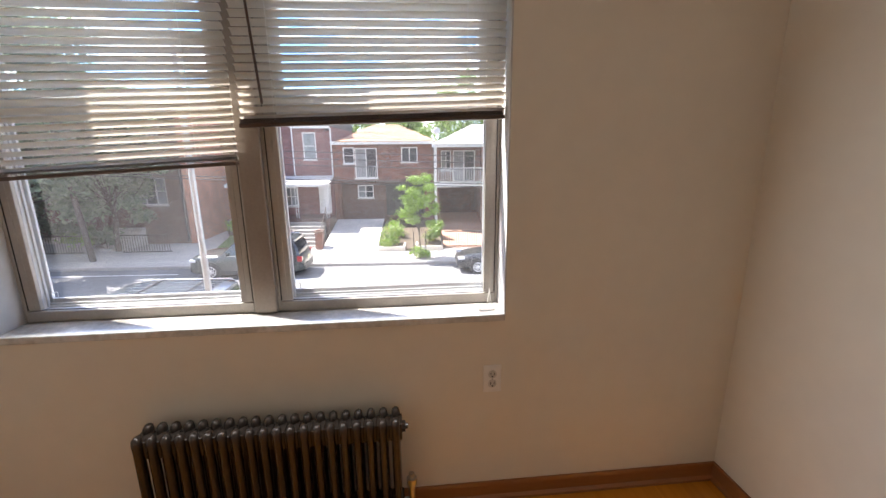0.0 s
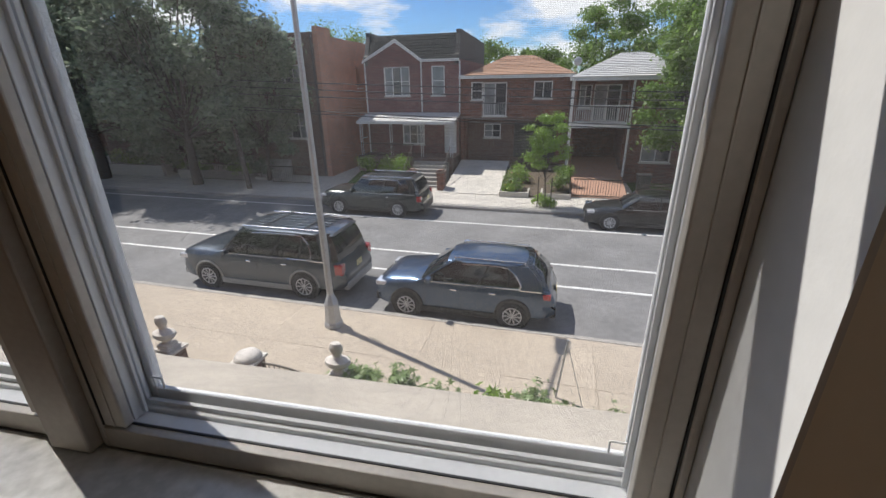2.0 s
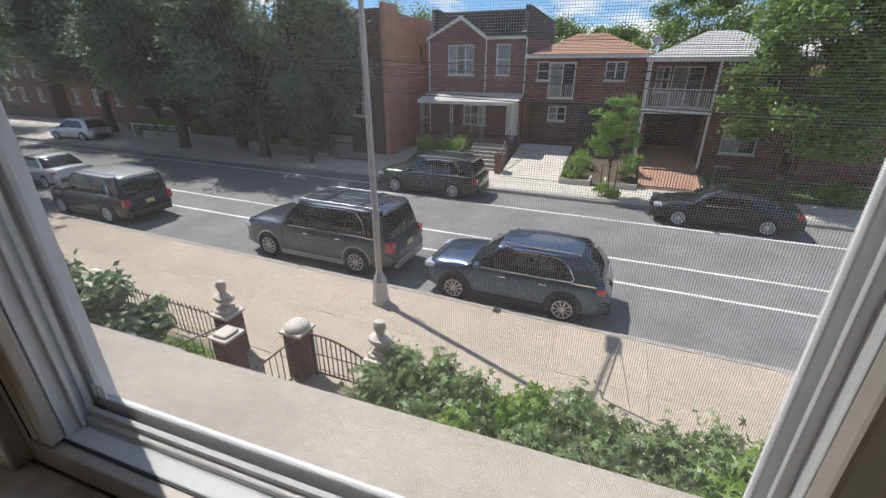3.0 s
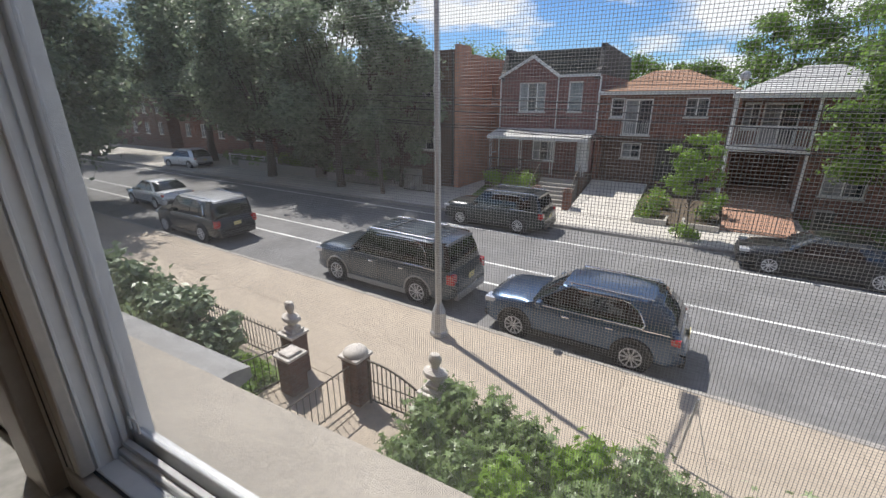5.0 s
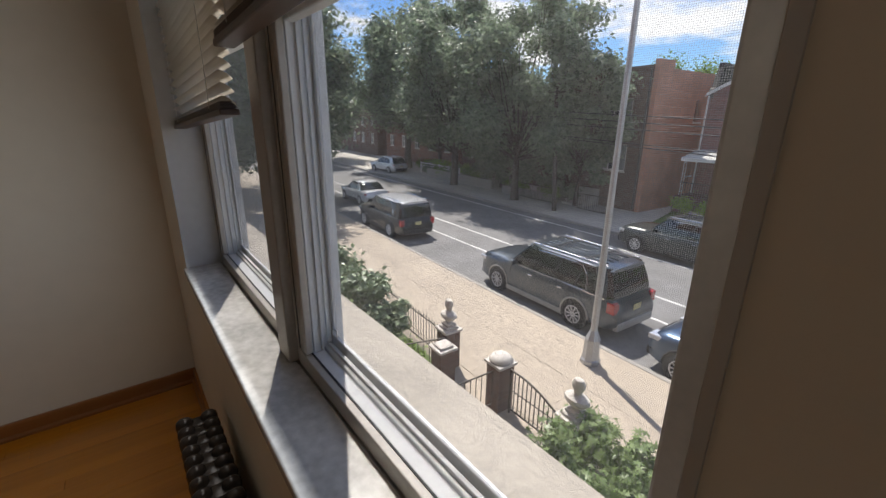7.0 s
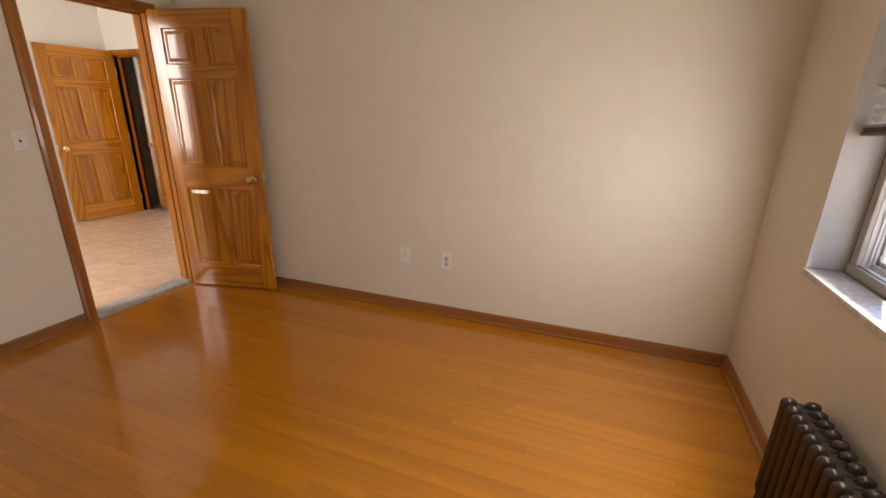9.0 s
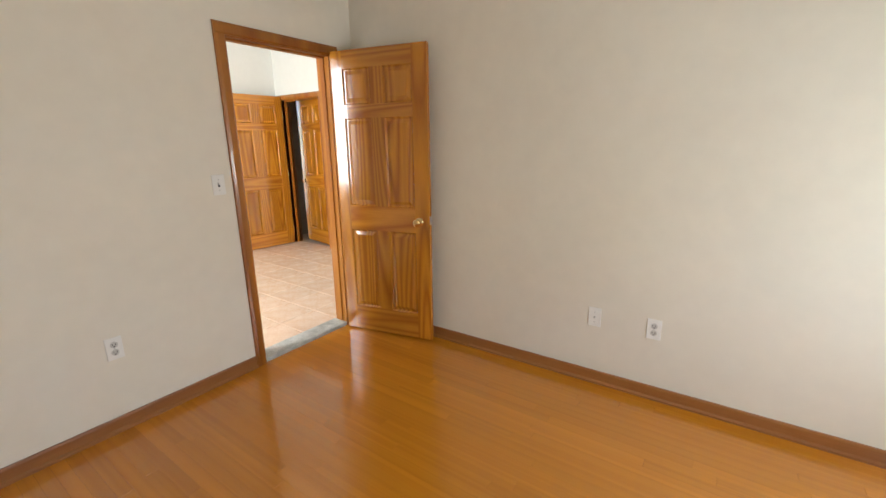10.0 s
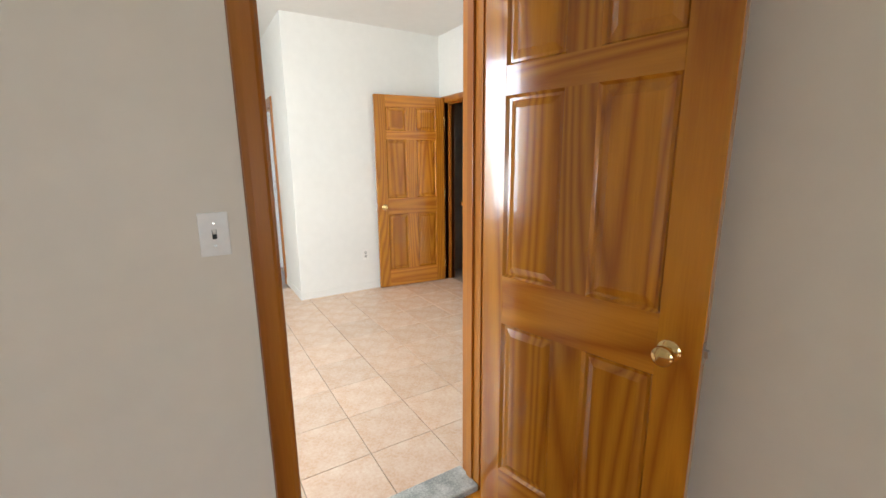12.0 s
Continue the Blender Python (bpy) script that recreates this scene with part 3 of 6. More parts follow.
def panel_door(name, m, w, h, label, group, knob_side=1):
    """Six-panel pine door; hinge edge at x 0, faces at y +-0.0175."""
    d = thing(name, m, label, "door", group)
    t = 0.0175
    k = w / 0.715
    cols = ((0.096 * k, 0.29 * k), (0.407 * k, 0.6 * k))
    rows = ((0.20, 0.788), (0.98, 1.57), (1.677, 1.893))
    zb, zt = 0.0, h
    for nm, x0, x1 in (("hinge_stile", 0.0, cols[0][0] - 0.008), ("lock_stile", cols[1][1] + 0.008, w)):
        bm = B()
        box(bm, x0, x1, -t, t, zb, zt, 0.0015)
        part(nm, bm, PINE, d)
    edges = [zb] + [v for r in rows for v in r] + [zt]
    for j in range(0, len(edges), 2):
        bm = B()
        z0 = edges[j] + (0.008 if j else 0)
        z1 = edges[j + 1] - (0.008 if j + 2 < len(edges) else 0)
        box(bm, cols[0][0] - 0.008, cols[1][1] + 0.008, -t, t, z0, z1)
        part("rail", bm, PINEH, d)
    for r in rows:
        bm = B()
        box(bm, cols[0][1] + 0.008, cols[1][0] - 0.008, -t, t, r[0] - 0.008, r[1] + 0.008)
        part("mullion", bm, PINE, d)
        for c in cols:
            bm = B()
            for s in (-1, 1):
                raised_panel(bm, c[0], c[1], r[0], r[1], s * t, s)
                sticking(bm, c[0], c[1], r[0], r[1], s * t, s)
            part("panel", bm, PINE, d)
    for s in (-1, 1):
        bm = B()
        kx = w - 0.075
        prof = [(0.030, 0.0), (0.030, 0.004), (0.024, 0.009), (0.012, 0.013), (0.0105, 0.028), (0.02, 0.034), (0.027, 0.044), (0.0265, 0.054), (0.018, 0.061), (0.004, 0.063)]
        lathe(bm, prof, 20, AT((kx, s * t, 0.878)) @ Matrix.Rotation(radians(-90 * s), 4, "X"))
        part("knob", bm, BRASS, d, "polished brass knob", smooth=True)
    bm = B()
    box(bm, w - 0.0005, w + 0.0015, -0.012, 0.012, 0.86, 0.92)
    box(bm, w, w + 0.012, -0.008, 0.008, 0.88, 0.90, 0.002)
    part("latch", bm, SCREW, d)
    for z in (0.2, 1.0, 1.78):
        bm = B()
        rod(bm, (-0.005, t, z - 0.045), (-0.005, t, z + 0.045), 0.006, 10)
        part("hinge", bm, BRASS, d)
    return d


HX, HY = -2.05, SY + 0.049
ang = 102.5
panel_door("door_1", AT((HX, HY, 0.012)) @ RZ(ang), 0.722, 2.018, "open glossy pine six-panel door with brass knob", "panel doors")


def door_frame(name, x0, x1, zt, y0, y1, label, m=I4):
    """Jamb lining and moulded casings on both wall faces, round an opening."""
    f = thing(name, m, label, "door frame")
    tagged(f, kind="structure")
    for nm, a, b in (("jamb", x0 - 0.02, x0), ("jamb", x1, x1 + 0.02)):
        bm = B()
        box(bm, a, b, y0 - 0.002, y1 + 0.002, 0, zt, 0.0015)
        part(nm, bm, TRIM, f)
    bm = B()
    box(bm, x0 - 0.02, x1 + 0.02, y0 - 0.002, y1 + 0.002, zt, zt + 0.02, 0.0015)
    part("head_jamb", bm, TRIM, f)
    bm = B()
    ym = (y0 + y1) / 2
    for a, b in ((x0, x0 + 0.011), (x1 - 0.011, x1)):
        box(bm, a, b, ym - 0.018, ym + 0.018, 0, zt - 0.001, 0.001)
    box(bm, x0 + 0.012, x1 - 0.012, ym - 0.018, ym + 0.018, zt - 0.011, zt)
    part("door_stop", bm, TRIM, f)
    for y, s in ((y1, 1), (y0, -1)):
        prof = [(0.005, 0), (0.005, 0.010), (0.014, 0.016), (0.05, 0.018), (0.066, 0.012), (0.07, 0.0)]
        for nm, xo, sg in (("casing", x0 - 0.002, -1), ("casing", x1 + 0.002, 1)):
            bm = B()
            prism(bm, [(xo + sg * px, y + s * (py + 0.002)) for px, py in prof], 2, 0, zt + 0.004)
            bmesh.ops.recalc_face_normals(bm, faces=bm.faces)
            part(nm, bm, TRIM, f)
        bm = B()
        prism(bm, [(y + s * (py + 0.003), zt + px) for px, py in prof], 0, x0 - 0.072, x1 + 0.072)
        bmesh.ops.recalc_face_normals(bm, faces=bm.faces)
        part("head_casing", bm, TRIM, f)
    return f


door_frame("door_frame_1", DL, DR, DT, SY - T, SY, "stained wooden door frame with moulded casing")
bm = B()
box(bm, DL + 0.001, DR - 0.001, SY - T - 0.02, SY + 0.004, -0.012, 0.026, 0.006)
structure("door_saddle", bm, SADDLE, "grey marble saddle in the doorway", "threshold")

# ---- the next room ----
KS, KW, KE, KZ = -6.87, -3.64, 0.6, 2.70
KF = 0.018
bm = B()
box(bm, KW, -2.005, KS - T, KS, -0.1, KZ)
structure("wall_kitchen_south", bm, KWALL, "bright white painted wall")
bm = B()
box(bm, -2.005, KE, KS - 3.0, KS - 2.9, -0.1, KZ)
structure("wall_hall_end", bm, KWALL, "bright white painted wall at the hall's end")
bm = B()
box(bm, -2.005 - T, -2.005, KS - 0.76, KS - T, -0.1, KZ)
box(bm, -2.005 - T, -2.005, KS - 3.0, KS - 1.56, -0.1, KZ)
box(bm, -2.005 - T, -2.005, KS - 1.56, KS - 0.76, 2.03, KZ)
structure("wall_hall", bm, KWALL, "bright white painted wall with a side doorway")
bm = B()
box(bm, KW - T, KW, -5.98, SY - T, -0.1, KZ)
box(bm, KW - T, KW, KS - T, -6.75, -0.1, KZ)
box(bm, KW - T, KW, -6.75, -5.98, 2.03, KZ)
structure("wall_kitchen_west", bm, KWALL, "bright white painted wall with a doorway")
bm = B()
box(bm, KW, WX + 0.12, SY - T - 0.1, SY - T, -0.1, KZ)
structure("wall_kitchen_north", bm, KWALL, "bright white painted wall")
# unseen east wall; its opening is added to let daylight in
bm = B()
box(bm, KE, KE + T, KS - 3.0, -5.4, -0.1, KZ)
box(bm, KE, KE + T, -4.3, SY - T, -0.1, KZ)
box(bm, KE, KE + T, -5.4, -4.3, -0.1, 0.8)
box(bm, KE, KE + T, -5.4, -4.3, 2.4, KZ)
structure("wall_kitchen_east", bm, KWALL, "bright white painted wall")
bm = B()
box(bm, -5.6, KE + T, KS - 3.0, SY - T, KZ, KZ + 0.08)
structure("ceiling_kitchen", bm, CEIL, "flat white ceiling", "ceiling")
bm = B()
box(bm, -5.6, KE + T, KS - 3.0, SY - T, -0.12, KF - 0.004)
kfloor = structure("floor_kitchen", bm, GROUT, "glossy pinkish-beige ceramic tile floor", "floor")
bm = B()
for a, b, c, d in ((KW, -2.0, KS, KS + 0.008), (-2.005, -1.997, KS - 0.7, KS)):
    box(bm, a, b, c, d, KF, KF + 0.075, 0.002)
structure("baseboard_kitchen", bm, KWALL, "white painted tile skirting", "baseboard")
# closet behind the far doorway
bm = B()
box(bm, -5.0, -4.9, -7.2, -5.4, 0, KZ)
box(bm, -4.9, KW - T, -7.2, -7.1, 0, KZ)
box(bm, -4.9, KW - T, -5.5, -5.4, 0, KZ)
# dimness of the closet put into a darker brown wall colour
CLO = mat("closet_dim_tone", (0.40, 0.33, 0.25), 0.8, vary=0.1)
structure("wall_closet", bm, CLO, "closet wall toned dark for its dim interior")
for z in (0.75, 1.2, 1.65):
    bm = B()
    box(bm, -4.88, -4.5, -7.08, -5.52, z, z + 0.02, 0.002)
    solid("closet_shelf", bm, TRIM, "dark wooden closet shelf", "shelf", "closet shelves")
door_frame("door_frame_2", 0.0, 0.77, 2.0, 0, T, "stained wooden door frame", AT((KW - T, -5.98, 0.0)) @ RZ(-90) @ AT((0, 0, 0)))
panel_door("door_2", AT((KW + 0.03, -6.735, 0.03)) @ RZ(-6), 0.775, 2.02, "open pine six-panel door folded back against the wall", "panel doors")
panel_door("door_3", AT((KW - T + 0.02, -6.0, 0.03)) @ RZ(-101), 0.74, 2.0, "half open pine door of the closet", "panel doors")
door_frame("door_frame_3", 0.0, 0.8, 2.0, 0, T, "stained wooden door frame", AT((-2.005 - T, KS - 0.76, 0.0)) @ RZ(-90))
plate("wall_outlet", AT((-2.70, KS, 0.41)) @ RZ(180), "outlet", "white double outlet on the white wall", "wall outlets")
# bright room behind the side doorway
bm = B()
box(bm, -4.4, -4.3, KS - 3.0, KS - T, 0, KZ)
structure("wall_back_room", bm, KWALL, "white painted wall of the room beyond")

# ---- street, in its own axes: u along, v across, turned by OUT ----
G, SW, FSW = -4.25, -4.13, -4.12
K1, K2 = 8.62, 18.9
ASPHALT = mat("asphalt", (0.205, 0.203, 0.202), 0.85, vary=0.16, scale=0.7, bump=0.3, bump_scale=90)
CONC = mat("sidewalk_concrete", (0.42, 0.358, 0.285), 0.85, vary=0.09, scale=1.3, bump=0.15, bump_scale=120, rand=0.06)
CONC2 = mat("pale_concrete", (0.52, 0.49, 0.44), 0.85, vary=0.12, scale=1.1, bump=0.15, bump_scale=120, rand=0.07)
KERB = mat("kerb_stone", (0.36, 0.34, 0.31), 0.8, vary=0.15, scale=6)
PAINT = mat("road_paint", (0.74, 0.74, 0.72), 0.7, vary=0.12, scale=6)
SOIL = mat("soil", (0.12, 0.09, 0.06), 0.9, vary=0.25, scale=6)
GRASS = mat("grass", (0.13, 0.19, 0.05), 0.9, vary=0.3, scale=5)
PAVER = mat("red_pavers", (0.46, 0.27, 0.19), 0.85, vary=0.2, scale=10)
WROUGHT = mat("wrought_iron", (0.085, 0.07, 0.055), 0.55, 0.1, vary=0.2)
BLACKP = mat("black_plastic", (0.02, 0.02, 0.022), 0.45)
TRIMW = mat("white_trim", (0.72, 0.72, 0.70), 0.55, vary=0.07, scale=4)
GALV = mat("galvanised_steel", (0.50, 0.51, 0.52), 0.45, 0.6, vary=0.1, scale=12)
BARK = mat("bark", (0.12, 0.10, 0.08), 0.9, vary=0.3, scale=9, bump=0.5, bump_scale=30)
DGLASS = mat("dark_window_glass", (0.05, 0.06, 0.07), 0.05, vary=0.2, scale=1.5, spec=0.8)
CURT = mat("curtained_glass", (0.30, 0.32, 0.33), 0.12, vary=0.25, scale=2.5, spec=0.7)

bm = B()
box(bm, -600, 600, -80, 900, G - 0.8, G)
structure("road", bm, ASPHALT, "grey asphalt street with white lane lines", "road", OUT)
bm = B()
box(bm, -90, 60, 0.1, K1 - 0.15, G - 0.5, SW - 0.02)
near_walk = structure("pavement_near", bm, CONC, "tan concrete sidewalk in front of the house", "pavement", OUT)
bm = B()
box(bm, -90, 60, K2 + 0.15, 60, G - 0.5, FSW - 0.02)
far_walk = structure("pavement_far", bm, CONC2, "pale concrete sidewalk across the street", "pavement", OUT)
for nm, a, b in (("kerb", K1 - 0.15, K1), ("kerb", K2, K2 + 0.15)):
    bm = B()
    box(bm, -90, 60, a, b, G - 0.4, SW + 0.002, 0.015)
    structure(nm, bm, KERB, "worn stone kerb along the street", "kerb", OUT)
for v, us in ((11.42, ((-90, 60),)), (13.08, ((-90, 60),)), (16.85, ((-11.2, 60),)), (18.0, ((-90, -12.0),))):
    for a, b in us:
        bm = B()
        box(bm, a, b, v - 0.055, v + 0.055, G, G + 0.004)
        structure("lane_line", bm, PAINT, "worn white lane line on the asphalt", "road marking", OUT)


def othing(name, u, v, z, label, category, group="", turn=0.0):
    return thing(name, OUT @ AT((u, v, z)) @ RZ(turn), label, category, group)


# lots across the street: drive, steps, beds
bm = B()
prism(bm, [(21.6, FSW - 0.03), (21.6, FSW + 0.005), (26.5, -3.12), (26.5, -3.6)], 0, -6.15, -3.05)
bmesh.ops.recalc_face_normals(bm, faces=bm.faces)
structure("driveway", bm, CONC2, "pale concrete driveway sloping up to a garage", "driveway", OUT)
bm = B()
prism(bm, [(22.0, FSW - 0.03), (22.0, FSW + 0.006), (28.5, -3.05), (28.5, -3.6)], 0, 0.7, 3.45)
bmesh.ops.recalc_face_normals(bm, faces=bm.faces)
structure("driveway_pavers", bm, PAVER, "reddish brick-paved driveway", "driveway", OUT)
bm = B()
prism(bm, [(21.4, FSW - 0.03), (21.4, FSW + 0.12), (26.4, -3.2), (26.4, -3.6)], 0, -2.9, 0.6)
bmesh.ops.recalc_face_normals(bm, faces=bm.faces)
structure("garden_bed", bm, SOIL, "planted bed edged with concrete", "garden bed", OUT)
bm = B()
prism(bm, [(22.6, FSW - 0.03), (22.6, FSW + 0.03), (24.6, -3.7), (24.6, -4.2)], 0, -12.4, -8.9)
box(bm, 3.9, 12, 21.8, 26, FSW - 0.03, FSW + 0.03)
bmesh.ops.recalc_face_normals(bm, faces=bm.faces)
structure("lawn", bm, GRASS, "small front lawn", "lawn", OUT)
for a, b, c, d in ((-1.55, -1.45, 21.3, 23.4), (-0.85, -0.75, 21.3, 23.4), (-2.95, -1.45, 21.25, 21.35), (-0.85, 0.65, 21.25, 21.35)):
    bm = B()
    box(bm, a, b, c, d, FSW - 0.02, FSW + 0.28, 0.01)
    solid("bed_edging", bm, CONC2, "low concrete edging of a garden bed", "edging", "bed edgings", m=OUT)


# ---- houses ----
def brick_mat(name, base, mortar, vary=0.25, sx=0.215, sz=0.072):
    """Coursed brick for far walls, at true size, with random tones and worn faces."""
    m = bpy.data.materials.new(name)
    m.use_nodes = True
    n, l = m.node_tree.nodes, m.node_tree.links
    b = n["Principled BSDF"]
    b.inputs["Roughness"].default_value = 0.88
    co, sep, cmb, br, add = n.new("ShaderNodeTexCoord"), n.new("ShaderNodeSeparateXYZ"), n.new("ShaderNodeCombineXYZ"), n.new("ShaderNodeTexBrick"), n.new("ShaderNodeMath")
    l.new(co.outputs["Object"], sep.inputs[0])
    l.new(sep.outputs["X"], add.inputs[0])
    l.new(sep.outputs["Y"], add.inputs[1])
    l.new(add.outputs[0], cmb.inputs["X"])
    l.new(sep.outputs["Z"], cmb.inputs["Y"])
    l.new(cmb.outputs[0], br.inputs["Vector"])
    br.inputs["Scale"].default_value = 1.0
    br.inputs["Brick Width"].default_value, br.inputs["Row Height"].default_value, br.inputs["Mortar Size"].default_value = sx, sz, 0.007
    br.inputs["Color1"].default_value = (*base, 1)
    br.inputs["Color2"].default_value = (*(c * (1 - vary * 1.6) for c in base), 1)
    br.inputs["Mortar"].default_value = (*mortar, 1)
    nz, mx = n.new("ShaderNodeTexNoise"), n.new("ShaderNodeMixRGB")
    nz.inputs["Scale"].default_value, nz.inputs["Detail"].default_value = 1.1, 4.0
    l.new(co.outputs["Object"], nz.inputs["Vector"])
    mx.blend_type = "MULTIPLY"
    mx.inputs["Fac"].default_value = 0.5
    l.new(br.outputs["Color"], mx.inputs["Color1"])
    l.new(nz.outputs["Fac"], mx.inputs["Color2"])
    l.new(mx.outputs["Color"], b.inputs["Base Color"])
    bn = n.new("ShaderNodeBump")
    bn.inputs["Strength"].default_value, bn.inputs["Distance"].default_value = 0.5, 0.01
    bn.invert = True
    l.new(br.outputs["Fac"], bn.inputs["Height"])
    l.new(bn.outputs["Normal"], b.inputs["Normal"])
    return m


BR1 = brick_mat("purple_brick", (0.34, 0.165, 0.15), (0.28, 0.20, 0.18))
BR2 = brick_mat("red_brick", (0.33, 0.14, 0.10), (0.28, 0.21, 0.18), 0.4)
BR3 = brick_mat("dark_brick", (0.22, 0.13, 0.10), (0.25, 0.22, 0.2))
ORANGE = brick_mat("orange_brick", (0.70, 0.36, 0.25), (0.55, 0.34, 0.26), 0.1)
STUCCO = mat("stucco", (0.55, 0.53, 0.50), 0.85, vary=0.1, scale=2)
DKWALL = mat("dark_siding", (0.10, 0.095, 0.09), 0.8, vary=0.2, scale=3)
SHING = mat("slate_shingle", (0.038, 0.043, 0.043), 0.95, vary=0.2, scale=7, bump=0.4, bump_scale=14)
SHINGR = mat("terracotta_shingle", (0.41, 0.25, 0.165), 0.85, vary=0.15, scale=6, rand=0.1)
SHINGG = mat("grey_shingle", (0.47, 0.47, 0.46), 0.85, vary=0.12, scale=6, rand=0.1)
AWN = mat("awning_metal", (0.66, 0.66, 0.64), 0.45, 0.2, vary=0.08, scale=4)


def hwindow(house, u0, u1, z0, z1, v, mull=1, glass=None, rail=True, frame=0.07):
    """House window: proud white frame, sill, set-back panes."""
    bm = B()
    for a, b, c, d in ((u0, u0 + frame, z0, z1), (u1 - frame, u1, z0, z1), (u0 + frame, u1 - frame, z0, z0 + frame), (u0 + frame, u1 - frame, z1 - frame, z1)):
        box(bm, a, b, v - 0.05, v + 0.04, c, d)
    for k in range(1, mull + 1):
        x = u0 + (u1 - u0) * k / (mull + 1)
        box(bm, x - 0.03, x + 0.03, v - 0.045, v + 0.035, z0 + frame, z1 - frame)
    if rail:
        zm = (z0 + z1) / 2
        box(bm, u0 + frame, u1 - frame, v - 0.04, v + 0.03, zm - 0.02, zm + 0.02)
    w = part("window", bm, TRIMW, house, "white framed window")
    bm = B()
    box(bm, u0 - 0.06, u1 + 0.06, v - 0.12, v + 0.02, z0 - 0.08, z0, 0.01)
    part("sill", bm, STUCCO, w)
    n = mull + 1
    for k in range(n):
        a, b = u0 + frame + (u1 - u0 - 2 * frame) * k / n, u0 + frame + (u1 - u0 - 2 * frame) * (k + 1) / n
        bm = B()
        box(bm, a, b, v - 0.012, v - 0.004, z0 + frame, z1 - frame)
        part("pane", bm, glass or (CURT if k % 2 == 0 else DGLASS), w)
    return w


def wall_with_holes(bm, u0, u1, z0, z1, v0, v1, holes):
    """Wall slab with rectangular holes (a, b, c, d) in u and z."""
    us = sorted({u0, u1, *(h[0] for h in holes), *(h[1] for h in holes)})
    zs = sorted({z0, z1, *(h[2] for h in holes), *(h[3] for h in holes)})
    for a, b in zip(us, us[1:]):
        run = None
        for c, d in zip(zs, zs[1:]):
            um, zm = (a + b) / 2, (c + d) / 2
            if any(h[0] < um < h[1] and h[2] < zm < h[3] for h in holes):
                if run:
                    box(bm, a, b, v0, v1, run[0], run[1])
                run = None
            else:
                run = (run[0], d) if run else (c, d)
        if run:
            box(bm, a, b, v0, v1, run[0], run[1])


def shingle_rows(house, corners, rows, cols, mat_, name="shingle_course"):
    """Overlapping courses on a roof face given by four corners: eave left, eave right, ridge right, ridge left."""
    a, b, c, d = (Vector(p) for p in corners)
    nrm = (b - a).cross(d - a).normalized()
    for r in range(rows):
        t0, t1 = r / rows, min(1.0, (r + 1.12) / rows)
        l0, r0, l1, r1 = a.lerp(d, t0), b.lerp(c, t0), a.lerp(d, t1), b.lerp(c, t1)
        bm = B()
        vs = [bm.verts.new(p) for p in (l0 + nrm * 0.035, r0 + nrm * 0.035, r1 + nrm * 0.004, l1 + nrm * 0.004, l0, r0)]
        bm.faces.new(vs[:4])
        bm.faces.new((vs[4], vs[5], vs[1], vs[0]))
        part(name, bm, mat_, house)


def hip_roof(house, u0, u1, v0, v1, z, ridge, zr, mat_):
    """ridge: (ua, ub, v)."""
    ua, ub, vr = ridge
    bm = B()
    lo = [bm.verts.new(p) for p in ((u0, v0, z), (u1, v0, z), (u1, v1, z), (u0, v1, z))]
    hi = [bm.verts.new(p) for p in ((ua, vr, zr), (ub, vr, zr))]
    bm.faces.new((lo[0], lo[1], hi[1], hi[0]))
    bm.faces.new((lo[1], lo[2], hi[1]))
    bm.faces.new((lo[2], lo[3], hi[0], hi[1]))
    bm.faces.new((lo[3], lo[0], hi[0]))
    bm.faces.new(list(reversed(lo)))
    roof = part("roof", bm, mat_, house)
    shingle_rows(roof, ((u0, v0, z), (u1, v0, z), (ub, vr, zr), (ua, vr, zr)), 14, 1, mat_)
    return roof


def railing(owner, u0, u1, v, z0, z1, step, mat_, name="railing", thick=0.018):
    bm = B()
    box(bm, u0, u1, v - 0.025, v + 0.025, z1 - 0.05, z1)
    box(bm, u0, u1, v - 0.02, v + 0.02, z0, z0 + 0.04)
    r = part(name, bm, mat_, owner)
    u = u0 + step / 2
    bm = B()
    box(bm, -thick / 2, thick / 2, -thick / 2, thick / 2, 0, z1 - z0 - 0.05)
    me = finish("baluster", bm, mat_)
    while u < u1:
        ob = new("baluster", me)
        ob.parent = r
        ob.matrix_basis = AT((u, v, z0))
        u += step
    return r


F = 26.5
# gabled brick house with a white porch awning
h1 = othing("house", 0, 0, 0, "purple-brown brick house with slate gable roof and white porch awning", "house", "row houses")
bm = B()
H1 = ((-11.19, -9.47, 0.78, 2.5), (-8.06, -7.21, 0.8, 2.5), (-10.1, -8.6, -2.2, -0.95), (-7.3, -6.47, -2.72, -0.75))
wall_with_holes(bm, -12.5, -6.3, -4.3, 2.85, F, F + 0.3, H1)
box(bm, -12.5, -12.2, F + 0.3, F + 9, -4.3, 2.85)
box(bm, -6.6, -6.3, F + 0.3, F + 9, -4.3, 2.85)
prism(bm, [(-12.3, 2.85), (-8.9, 2.85), (-10.33, 3.86)], 1, F - 0.02, F + 0.25)
bmesh.ops.recalc_face_normals(bm, faces=bm.faces)
part("wall", bm, BR1, h1)
bm = B()
prism(bm, [(F + 0.02, 2.86), (F + 0.75, 4.33), (F + 9, 4.3), (F + 9, 2.86)], 0, -12.2, -6.6)
prism(bm, [(-12.45, 2.86), (-8.75, 2.86), (-10.33, 3.98)], 1, F + 0.24, F + 1.55)
bmesh.ops.recalc_face_normals(bm, faces=bm.faces)
r1 = part("roof", bm, SHING, h1, "dark slate shingle roof")
shingle_rows(r1, ((-12.2, F + 0.01, 2.87), (-6.62, F + 0.01, 2.87), (-6.62, F + 0.74, 4.34), (-12.2, F + 0.74, 4.34)), 9, 1, SHING)
